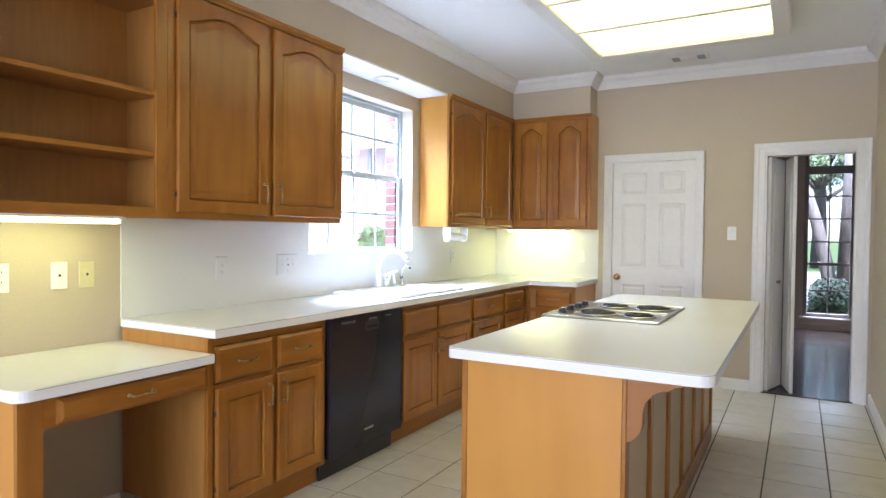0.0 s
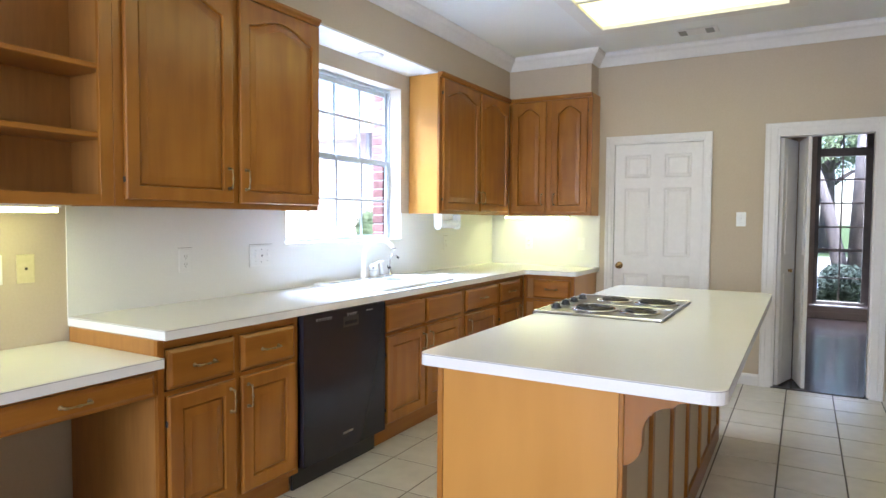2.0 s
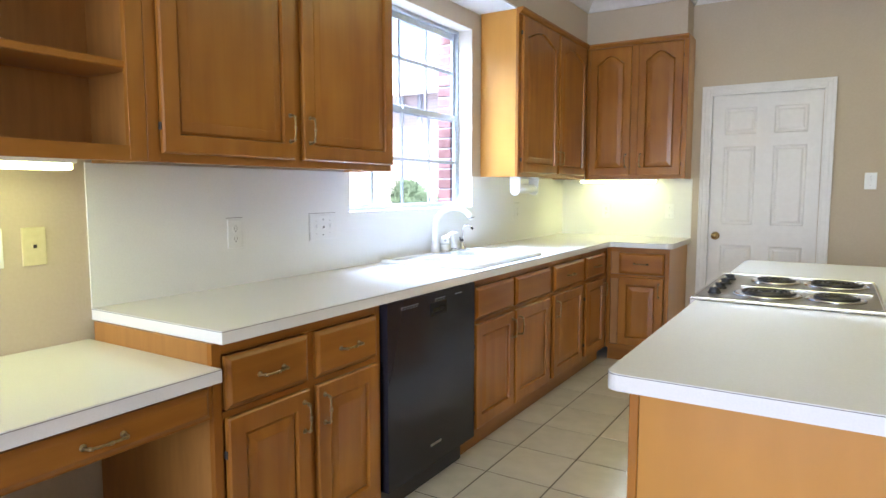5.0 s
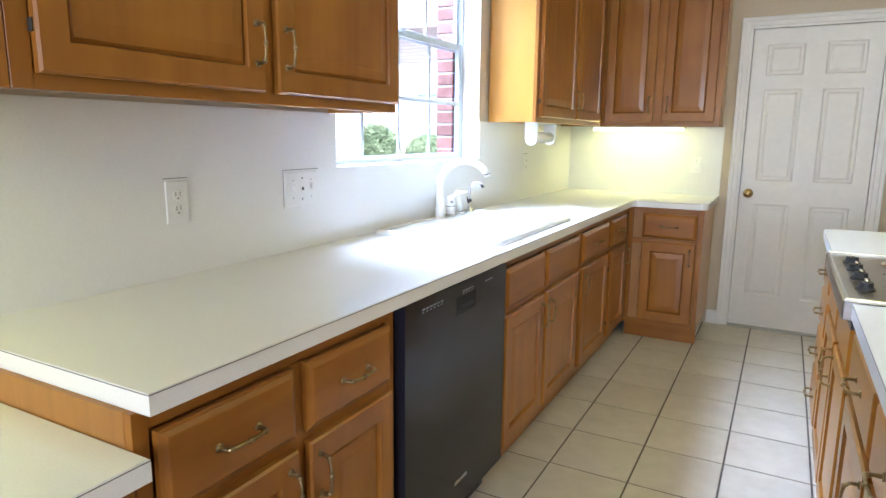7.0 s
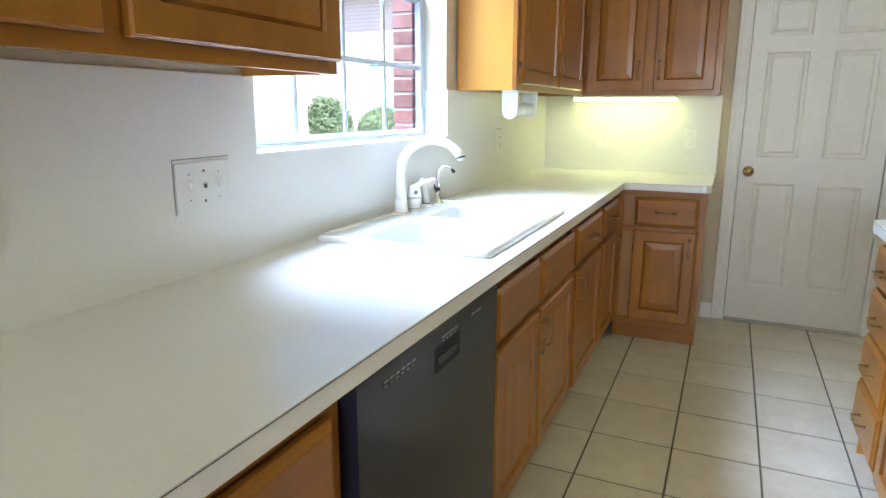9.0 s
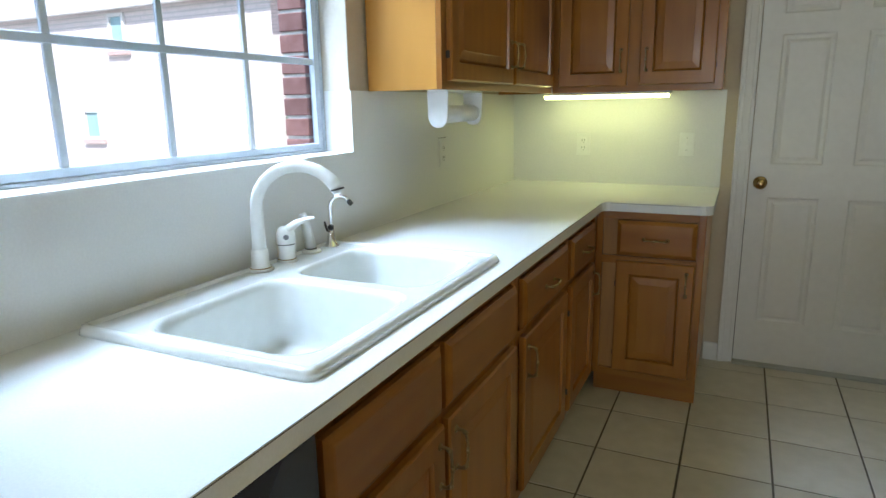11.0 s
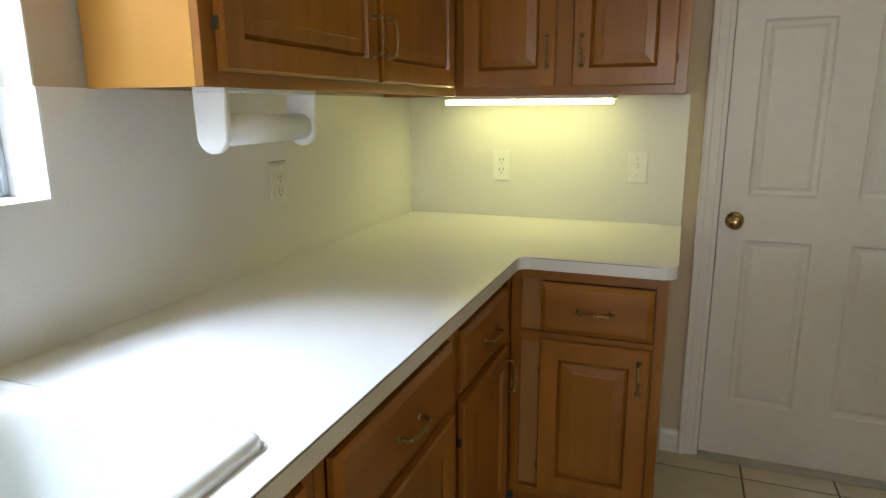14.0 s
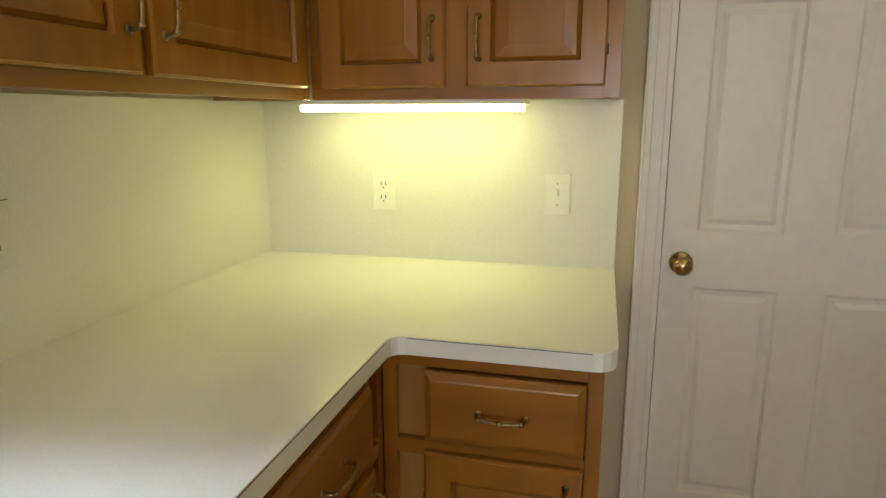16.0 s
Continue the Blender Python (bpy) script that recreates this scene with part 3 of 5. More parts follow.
def base_cabinet(name, M, w, label, cells, group="base cabinets under the counter", sides=(False, False), depth=0.58, handles=True):
    """cells: (u0, width, kind, handle side); kind d: drawer and door, f: false front and door."""
    at = M.translation
    c = thing(name, (at.x, at.y, 0), label, "cabinet", group)
    carcass(c, w, M, 0.105, TOP - 0.039, depth, (0.03, 0.03), sides=sides)
    for za, zb in ((TOP - 0.074, TOP - 0.039), (0.638, 0.672), (0.105, 0.135)):
        part("rail", box(0.03, w - 0.03, 0.0005, 0.0185, za, zb), oak_flat, c, M=M)
    toe(c, 0, w, M)
    last = None
    for u0, cw, kind, side in cells:
        if last is not None:
            part("stile", box(last - 0.004, u0 + 0.004, -0.0005, 0.0185, 0.135, TOP - 0.075), oak, c, M=M)
        last = u0 + cw
        if kind in "df":
            drawer_front(c, u0, 0.68, cw, 0.155, M, kind == "d", "drawer" if kind == "d" else "false_front")
            cabinet_door(c, u0, 0.14, cw, 0.515, M, 0, side, 0.43)
        if kind == "s":
            z = 0.14
            for hh in (0.185, 0.16, 0.16, 0.14):
                drawer_front(c, u0, z, cw, hh, M)
                z += hh + 0.0165
    return c


base_cabinet("base_cabinet", west(4.05), 0.755, "oak base cabinet with two drawers and two doors beside the desk", ((0.035, 0.325, "d", "r"), (0.395, 0.325, "d", "l")), sides=(False, False))
base_cabinet("sink_cabinet", west(5.50), 0.98, "honey oak sink cabinet with plain false fronts above two doors", ((0.03, 0.42, "f", "r"), (0.475, 0.47, "f", "l")))
base_cabinet("base_cabinet", west(6.482), 0.586, "narrow honey oak base cabinet with one drawer and one door", ((0.035, 0.515, "d", "l"),))
base_cabinet("base_cabinet", west(7.07), 0.53, "honey oak corner base cabinet with a drawer above a door", ((0.03, 0.40, "d", "r"),))
LEGY = 7.60
base_cabinet("base_cabinet", frame_at((-2.148, LEGY, 0), 0), 0.453, "honey oak end base cabinet beside the white door", ((0.095, 0.325, "d", "r"),), sides=(False, True), depth=0.63)

# dishwasher
dw = thing("dishwasher", (FACE, 4.81, 0), "gloss black built-in dishwasher between oak cabinets", "dishwasher")
Mw = west(4.812)
W = 0.682
part("body", box(0.004, W - 0.004, 0.02, 0.56, 0.11, TOP - 0.042), black_matte, dw, M=Mw)
part("door", box(0.003, W - 0.003, -0.030, 0.019, 0.125, 0.7196), black_gloss, dw, M=Mw)
cp = part("control_panel", box(0.003, W - 0.003, -0.030, 0.019, 0.7197, TOP - 0.044), black_gloss, dw, M=Mw)
# no hollow here: the pocket's shade is a flat near-black plate
latch = part("latch", box(0.30, 0.43, -0.0312, -0.0302, 0.772, 0.828), pocket_shade, cp, "flat black plate standing for the shaded latch pocket", Mw)
part("latch_pull", box(0.315, 0.415, -0.0325, -0.0305, 0.785, 0.803, 0.0008), black_gloss, latch, "black pull inside the latch", Mw)
for u, n in ((0.09, 6), (0.335, 4), (0.50, 3)):
    for i in range(n):
        part("button_mark", box(u + i * 0.021, u + i * 0.021 + 0.015, -0.0325, -0.0305, 0.839, 0.843, 0.0004), mark_grey, cp, M=Mw)
        if n > 3:
            part("button_mark", box(u + i * 0.021, u + i * 0.021 + 0.009, -0.0325, -0.0305, 0.831, 0.834, 0.0004), mark_grey, cp, M=Mw)
part("badge", box(0.30, 0.385, -0.032, -0.0295, 0.207, 0.218, 0.0005), steel, dw, "small silver badge bar", Mw)
part("kick_plate", box(0.003, W - 0.003, 0.045, 0.06, 0.0, 0.118), black_matte, dw, M=Mw)

# ---- counter ----
counter = thing("countertop", (-2.4, 6, TOP), "white laminate L-shaped countertop with thin dark edge seams", "countertop")
SX0, SX1, SY0, SY1 = -2.70, -2.195, 5.575, 6.385     # hole for the sink
x0, x1 = WALL + 0.001, -2.115
t0, t1 = TOP - 0.038, TOP
r = 0.045
corner = [(x1 + 0.03 - 0.03 * math.cos(a), 7.565 - 0.03 + 0.03 * math.sin(a)) for a in [radians(d) for d in (0, 30, 60, 90)]]
endc = [(-1.672 - r + r * math.sin(a), 7.565 + r - r * math.cos(a)) for a in [radians(d) for d in (0, 22, 45, 67, 90)]]
outline = [(x0, 4.06), (x1, 4.06)] + corner + endc + [(-1.672, FAR - 0.001), (x0, FAR - 0.001), (x0, SY1), (SX1, SY1), (SX1, SY0), (SX0, SY0), (SX0, SY1 - 0.0004), (x0, SY1 - 0.0004)]
bm = prism(outline, t0, t1)
part("top", bm, laminate, counter)
seam = box(x1 + 0.0002, x1 + 0.0012, 4.06, 7.53, TOP - 0.0036, TOP - 0.0022)
join(seam, box(x0, x1, 4.0588, 4.0598, TOP - 0.0036, TOP - 0.0022))
join(seam, box(-2.08, -1.72, 7.5638, 7.5648, TOP - 0.0036, TOP - 0.0022))
part("edge_seam", seam, seam_mat, counter)

# ---- desk ----
DT = 0.815
desk = thing("desk", (-2.4, 3.7, 0), "oak built-in desk with white laminate top and one shallow drawer", "desk")
part("top", prism(rounded(WALL + 0.001, -2.105, 3.285, 4.048, (0, 0.05, 0, 0)), DT - 0.038, DT, 0.002), laminate, desk)
part("edge_seam", box(-2.1048, -2.1038, 3.34, 4.048, DT - 0.0036, DT - 0.0022), seam_mat, desk)
part("side_panel", box(WALL + 0.002, -2.172, 3.312, 3.33, 0, DT - 0.0385), oak_side, desk)
part("post", box(-2.17, -2.15, 3.308, 3.39, 0, DT - 0.0385, 0.002), oak, desk)
part("apron", box(-2.17, -2.151, 3.39, 4.048, 0.665, DT - 0.0385), oak_flat, desk)
drawer_front(desk, 0.03, 0.675, 0.60, 0.085, west(3.40, -2.151))

# ---- upper cabinets ----
UM = lambda y: west(y, UPF)


def top_trim(c, u0, u1, M, end=False):
    prof = [(0, 0), (0.012, 0), (0.016, 0.012), (0.028, 0.024), (0.03, 0.036), (0, 0.036)]
    bm = bmesh.new()
    a = [bm.verts.new((u0, -p[0], UTOP - 0.037 + p[1])) for p in prof]
    b = [bm.verts.new((u1, -p[0], UTOP - 0.037 + p[1])) for p in prof]
    bm.faces.new(a), bm.faces.new(b)
    for i in range(len(a)):
        j = (i + 1) % len(a)
        bm.faces.new((a[i], a[j], b[j], b[i]))
    part("crown_trim", bm, oak_flat, c, M=M)


def upper_cabinet(name, M, w, label, doors, depth=0.275, sides=(False, False), stiles=(0.04, 0.04)):
    at = M.translation
    c = thing(name, (at.x, at.y, UND), label, "cabinet", "upper cabinets on the walls")
    carcass(c, w, M, UND, UTOP - 0.001, depth, stiles, sides=sides, lift=0.022)
    for za, zb in ((UND, UND + 0.045), (UTOP - 0.055, UTOP - 0.001)):
        part("rail", box(stiles[0], w - stiles[1], 0.0005, 0.0185, za, zb), oak_flat, c, M=M)
    last = None
    for u0, cw, side in doors:
        if last is not None:
            part("stile", box(last - 0.006, u0 + 0.006, -0.0005, 0.0185, UND + 0.045, UTOP - 0.055), oak, c, M=M)
        last = u0 + cw
        cabinet_door(c, u0, UND + 0.028, cw, UTOP - 0.045 - UND - 0.028, M, 0.062, side, 0.115)
    top_trim(c, 0, w, M)
    return c


upper_cabinet("upper_cabinet", UM(4.10), 1.225, "honey oak wall cabinet with two arched doors near the shelf", ((0.04, 0.555, "r"), (0.64, 0.575, "l")), sides=(False, True))
upper_cabinet("upper_cabinet", UM(6.70), 1.29, "honey oak wall cabinet with two arched doors by the window", ((0.035, 0.61, "r"), (0.672, 0.57, "l")), sides=(True, False))
upper_cabinet("upper_cabinet", frame_at((UPF + 0.002, 8.0, 0), 0), 0.785, "honey oak wall cabinet with two arched doors beside the white door", ((0.035, 0.33, "r"), (0.42, 0.33, "l")), depth=0.235, sides=(False, True))

# open shelf unit
su = thing("shelf_unit", (UPF, 3.36, UND), "empty honey oak open shelf unit with two shelves over the desk", "shelf")
Ms = UM(3.36)
w = 0.738
carcass(su, w, Ms, UND, UTOP - 0.001, 0.275, (0.06, 0.055), inside=True, lift=0.022)
for za, zb in ((UND, UND + 0.045), (UTOP - 0.10, UTOP - 0.001)):
    part("rail", box(0.06, w - 0.055, 0.0005, 0.0185, za, zb), oak_flat, su, M=Ms)
part("top_panel", box(0.0185, w - 0.0185, 0.019, 0.266, UTOP - 0.12, UTOP - 0.10), oak_inside, su, M=Ms)
for z in (1.665, 1.935):
    part("shelf", box(0.019, w - 0.019, 0.012, 0.266, z - 0.011, z + 0.011, 0.003), oak_flat, su, M=Ms)
top_trim(su, 0, w, Ms)


# under-cabinet lights
def strip_light(name, M, length, label, lit=tube_glow):
    c = thing(name, tuple(M.translation), label, "light")
    part("housing", box(0, length, 0.0, 0.10, -0.012, 0.0212, 0.002), white_plastic, c, M=M)
    part("diffuser", box(0.01, length - 0.01, 0.004, 0.09, -0.03, -0.0125, 0.005, seg=2), lit, c, "glowing yellow-green tube diffuser", M)


strip_light("strip_light", frame_at((-2.533, 8.022, UND), 0), 0.62, "lit fluorescent strip light under the end wall cabinet")
strip_light("strip_light", west(3.42, UPF - 0.02) @ Matrix.Translation((0, 0, UND)), 0.48, "lit fluorescent strip light under the open shelf unit", desk_tube_glow)

# ---- ceiling light box ----
cb = thing("ceiling_light", (-0.77, 6, CEIL), "large lit white-framed fluorescent ceiling light box", "light")
bx0, bx1, by0, by1, bz = -1.46, -0.075, 4.62, 7.22, 2.715
fb = box(bx0, bx0 + 0.10, by0, by1, bz, CEIL, 0.004)
join(fb, box(bx1 - 0.10, bx1, by0, by1, bz, CEIL, 0.004))
join(fb, box(bx0 + 0.10, bx1 - 0.10, by0, by0 + 0.10, bz, CEIL, 0.004))
join(fb, box(bx0 + 0.10, bx1 - 0.10, by1 - 0.10, by1, bz, CEIL, 0.004))
part("frame", fb, trimpaint, cb)
ys = [by0 + 0.10 + i * (by1 - by0 - 0.2) / 4 for i in range(5)]
for y in ys[1:-1]:
    part("divider", box(bx0 + 0.10, bx1 - 0.10, y - 0.018, y + 0.018, bz + 0.01, bz + 0.05, 0.003), trimpaint, cb)
for a, b in zip(ys, ys[1:]):
    part("diffuser", box(bx0 + 0.10, bx1 - 0.10, a + 0.018, b - 0.018, bz + 0.022, bz + 0.03), panel_glow, cb, "glowing ribbed diffuser panel")

vent = thing("ceiling_vent", (-0.82, 7.86, CEIL), "white metal ceiling air vent with dark slots", "vent")
part("frame", box(-0.97, -0.67, 7.78, 7.94, CEIL - 0.008, CEIL - 0.001, 0.003), trimpaint, vent)
for i in range(8):
    for xa, xb, m in ((-0.955, -0.90, gap_mat), (-0.895, -0.765, trimpaint), (-0.76, -0.70, gap_mat)):
        part("slat", box(xa, xb, 7.797 + i * 0.016, 7.804 + i * 0.016, CEIL - 0.012, CEIL - 0.0075), m, vent)

lamp = thing("recessed_lamp", (-2.62, 6.02, UTOP - 0.012), "white recessed ceiling lamp over the sink", "lamp")
part("trim", lathe([(0.055, 0), (0.06, -0.012), (0.085, -0.010), (0.09, 0), (0.055, 0)], 28, (-2.62, 6.02, UTOP - 0.012)), trimpaint, lamp, smooth=True)
part("lens", lathe([(0, -0.009), (0.056, -0.006), (0.056, -0.001), (0, -0.001)], 28, (-2.62, 6.02, UTOP - 0.012)), lamp_glow, lamp)

# ---- island ----
IX0, IX1, IY0, IY1 = -1.108, -0.205, 4.24, 6.76
island_top = thing("island_countertop", (-0.65, 5.5, TOP), "white laminate island countertop with rounded corners", "countertop")
CX0, CX1, CY0, CY1 = -1.125, -0.555, 5.27, 6.01        # cooktop
bm = prism(rounded(IX0, IX1, IY0, CY0, (0.03, 0.05, 0, 0)), t0, t1)
join(bm, box(CX1, IX1, CY0, CY1, t0, t1))
join(bm, prism(rounded(IX0, IX1, CY1, IY1, (0, 0, 0.06, 0.06)), t0, t1))
part("top", bm, laminate, island_top)
sm = prism(rounded(IX0 - 0.0006, IX1 + 0.0006, IY0 - 0.0006, CY0, (0.03, 0.05, 0, 0)), TOP - 0.0036, TOP - 0.0022)
join(sm, prism(rounded(IX0 - 0.0006, IX1 + 0.0006, CY1, IY1 + 0.0006, (0, 0, 0.06, 0.06)), TOP - 0.0036, TOP - 0.0022))
join(sm, box(IX1 + 0.0001, IX1 + 0.0007, CY0, CY1, TOP - 0.0036, TOP - 0.0022))
part("edge_seam", sm, seam_mat, island_top)

BX0, BX1, BY0, BY1 = -1.07, -0.49, 4.30, 6.70


def island_frame(y):
    return frame_at((BX0, y, 0), -90)       # u runs along -y, the face looks to -x


base_cabinet("island_cabinet", island_frame(BY1), 0.43, "honey oak island cabinet with a stack of four drawers", ((0.03, 0.37, "s", None),), "island cabinets", depth=0.54)
base_cabinet("island_cabinet", island_frame(BY1 - 0.432), 0.90, "honey oak island cabinet with two doors under the cooktop", ((0.03, 0.405, "f", "r"), (0.465, 0.405, "f", "l")), "island cabinets", depth=0.54)
base_cabinet("island_cabinet", island_frame(BY1 - 1.334), 1.0, "honey oak island cabinet with two drawers above two doors", ((0.03, 0.455, "d", "r"), (0.515, 0.455, "d", "l")), "island cabinets", depth=0.54)
shell = thing("island_panelling", (-0.6, 4.32, 0), "smooth honey oak veneer end panel and trim of the island", "panel")
part("end_panel", box(BX0 + 0.022, BX1 + 0.0045, BY0, BY0 + 0.018, 0.0, TOP - 0.039), oak_side, shell)
part("corner_stile", box(BX0, BX0 + 0.021, BY0 - 0.003, BY0 + 0.03, 0.0, TOP - 0.039, 0.002), oak, shell)
part("far_panel", box(BX0 + 0.022, BX1, BY1 + 0.001, BY1 + 0.018, 0.0, TOP - 0.039), oak_side, shell)

seat_side = thing("island_back_cabinet", (BX1, 5.5, 0), "beige painted back of the island with upright oak battens", "cabinet")
Mb = frame_at((BX1 + 0.0005, BY0 + 0.0185, 0), 90)
BL = BY1 - BY0 - 0.02
part("back_panel", box(0, BL, -0.004, 0.018, 0.105, TOP - 0.039), wallpaint, seat_side, "beige painted flat panel", M=Mb)
part("base_rail", box(-0.0185, BL, -0.019, -0.0045, 0.0, 0.105, 0.002), oak_flat, seat_side, M=Mb)
for i in range(7):
    u = i * (BL - 0.036) / 6
    part("batten", box(u if i else -0.0185, u + 0.036, -0.019, -0.0045, 0.1055, TOP - 0.039, 0.002), oak, seat_side, M=Mb)


def corbel(y):
    c = thing("corbel", (BX1, y, 0.5), "scroll-cut honey oak corbel under the island overhang", "bracket", "island corbels")
    pts = [(0.001, 0.874), (0.170, 0.874), (0.170, 0.856)]
    pts += [(0.170 - 0.035 * math.sin(a), 0.856 - 0.014 * (1 - math.cos(a))) for a in [radians(d) for d in (30, 60, 90)]]
    pts += [(0.128 - 0.078 * math.sin(a), 0.752 + 0.085 * math.cos(a)) for a in [radians(d) for d in (5, 20, 35, 50, 65, 80, 90)]]
    pts += [(0.050, 0.72), (0.044, 0.695), (0.028, 0.672), (0.012, 0.66), (0.001, 0.657)]
    bm = prism(pts, -0.0175, 0.0175, 0.002)
    part("bracket", bm, oak, c, M=Matrix.Translation((BX1 + 0.0195, y, 0)) @ Matrix.Rotation(radians(90), 4, "X"))


corbel(4.318)
corbel(5.52)
corbel(6.66)

# ---- cooktop ----
cook = thing("cooktop", (-0.85, 5.65, TOP), "stainless electric cooktop with four solid burners and a row of knobs", "cooktop")
part("tray", box(CX0 + 0.02, CX1 - 0.01, CY0 + 0.01, CY1 - 0.01, TOP - 0.07, TOP), black_matte, cook)
fr = box(CX0, CX1 + 0.006, CY0 - 0.006, CY1 + 0.006, TOP + 0.001, TOP + 0.008, 0.003)
join(fr, box(CX0 - 0.004, CX0 + 0.03, CY0 - 0.004, CY1 + 0.004, TOP - 0.045, TOP + 0.0075, 0.004))
part("top_plate", fr, steel, cook)
rim = ring(CY0 - 0.004, CY1 + 0.004, CX0, CX1, 0, 0.005, 0.008)
part("rim", rim, chrome, cook, M=Matrix(((0, 0, 1, 0), (0, 1, 0, 0), (1, 0, 0, TOP + 0.0075), (0, 0, 0, 1))))
part("vent_slot", box(CX0 + 0.12, CX1 - 0.02, 5.64, 5.665, TOP + 0.008, TOP + 0.012, 0.002), slot_mat, cook, "dark grille slot between the burners")
part("slot_bar", box(CX0 + 0.12, CX1 - 0.02, 5.630, 5.640, TOP + 0.008, TOP + 0.013, 0.002), chrome, cook)
for cx, cy, rr in ((-0.90, 5.47, 0.098), (-0.90, 5.84, 0.078), (-0.69, 5.47, 0.078), (-0.69, 5.84, 0.098)):
    b = part("burner", lathe([(0, 0.008), (rr + 0.012, 0.008), (rr + 0.014, 0.012), (rr + 0.002, 0.015), (rr - 0.004, 0.011), (0, 0.0105)], 32, (cx, cy, TOP)), chrome, cook, "chrome burner ring", smooth=True)
    cm = bmesh.new()
    turns, k = 4, 26 * 4
    pts = [(cx + (0.02 + (rr - 0.03) * i / k) * math.cos(2 * math.pi * turns * i / k), cy + (0.02 + (rr - 0.03) * i / k) * math.sin(2 * math.pi * turns * i / k), TOP + 0.0175) for i in range(k + 1)]
    part("element", tube(pts, 0.0055, 6, cm), coil_mat, b, "dark coiled element", smooth=True)
for i in range(4):
    y = 5.42 + i * 0.135
    k = part("knob", lathe([(0, 0.008), (0.024, 0.008), (0.024, 0.012), (0.019, 0.014), (0.017, 0.028), (0, 0.029)], 20, (CX0 + 0.055, y, TOP)), black_matte, cook, "black knob with a chrome skirt", smooth=False)
    part("grip", box(CX0 + 0.055 - 0.004, CX0 + 0.055 + 0.004, y - 0.016, y + 0.016, TOP + 0.029, TOP + 0.036, 0.002), chrome, k)

# ---- sink ----
sink = thing("sink", (-2.42, 5.95, TOP), "white enamelled double-bowl drop-in sink", "sink")


def bowl(x0, x1, y0, y1, depth, r, lip):
    """The inside of a bowl, its top edge rolled outwards into the rim."""
    bm = bmesh.new()
    loops = []
    for inset, z, rr in ((-0.010, 0.0, r + 0.01), (-0.004, -0.001, r + 0.004), (0.002, -0.006, r), (0.006, -0.02, r), (0.018, -depth + 0.035, r), (0.024, -depth + 0.012, r), (0.036, -depth, r * 0.8)):
        loops.append([bm.verts.new((x, y, lip + z)) for x, y in rounded(x0 + inset, x1 - inset, y0 + inset, y1 - inset, (rr,) * 4, 6)])
    for a, b in zip(loops, loops[1:]):
        for k in range(len(a)):
            bm.faces.new((a[k], a[(k + 1) % len(a)], b[(k + 1) % len(a)], b[k]))
    bm.faces.new(loops[-1])
    return bm


RIM = TOP + 0.014
SPLIT = 6.0175          # between the two bowls
B1 = (-2.61, -2.222, 5.605, 5.99)
B2 = (-2.60, -2.222, 6.045, 6.362)


def deck_sheet():
    """The flat rim with two openings, made of strips round each bowl, and its rolled outer edge."""
    bm = bmesh.new()
    halves = ((B1, SY0, SPLIT), (B2, SPLIT, SY1))
    for (x0, x1, y0, y1), ya, yb in halves:
        inner = rounded(x0 - 0.01, x1 + 0.01, y0 - 0.01, y1 + 0.01, (0.07,) * 4, 6)
        vi = [bm.verts.new((x, y, RIM)) for x, y in inner]
        cx, cy = (x0 + x1) / 2, (y0 + y1) / 2
        vo = []
        X0, X1 = SX0 - 0.005, SX1 + 0.005
        for x, y in inner:
            dx, dy = x - cx, y - cy
            f = min(((X1 - cx) / dx if dx > 1e-9 else ((X0 - cx) / dx if dx < -1e-9 else 1e9)), ((yb - cy) / dy if dy > 1e-9 else ((ya - cy) / dy if dy < -1e-9 else 1e9)))
            vo.append(bm.verts.new((cx + dx * f, cy + dy * f, RIM)))
        n = len(vi)
        for k in range(n):
            bm.faces.new((vi[k], vi[(k + 1) % n], vo[(k + 1) % n], vo[k]))
        for X in (X0, X1):
            for Y in (ya, yb):
                near = sorted(vo, key=lambda v: abs(v.co.x - X) + abs(v.co.y - Y))
                a = min((v for v in vo if abs(v.co.x - X) < 1e-5), key=lambda v: abs(v.co.y - Y))
                b = min((v for v in vo if abs(v.co.y - Y) < 1e-5), key=lambda v: abs(v.co.x - X))
                if a is not b:
                    bm.faces.new((a, bm.verts.new((X, Y, RIM)), b))
    return bm


rimb = deck_sheet()
outer = []
for inset, z in ((0.0, RIM), (0.003, RIM + 0.003), (0.008, RIM + 0.006), (0.014, RIM + 0.006), (0.019, RIM + 0.003), (0.023, RIM - 0.003), (0.025, TOP + 0.001), (0.012, TOP - 0.002)):
    outer.append([rimb.verts.new((x, y, z)) for x, y in rounded(SX0 - 0.005 - inset, SX1 + 0.005 + inset, SY0 - inset, SY1 + inset, (0.004 + inset * 0.9,) * 4, 5)])
for a, b in zip(outer, outer[1:]):
    for k in range(len(a)):
        rimb.faces.new((a[k], a[(k + 1) % len(a)], b[(k + 1) % len(a)], b[k])).smooth = True
part("rim", rimb, porcelain, sink)
for B in (B1, B2):
    bo = part("bowl", bowl(*B, 0.165, 0.06, RIM), porcelain, sink, "deep white bowl", smooth=True)
    c = (B[0] + 0.092, B[2] + (B[3] - B[2]) * 0.54, RIM - 0.165)
    part("drain", lathe([(0, 0.003), (0.018, 0.003), (0.02, 0.001), (0.036, 0.001), (0.042, 0.004), (0.047, 0.003), (0.049, 0.0)], 28, c), chrome, bo, "chrome drain strainer", smooth=True)
    part("stopper", lathe([(0, 0.012), (0.012, 0.012), (0.026, 0.006), (0.028, 0.002)], 20, c), black_matte, bo, smooth=True)

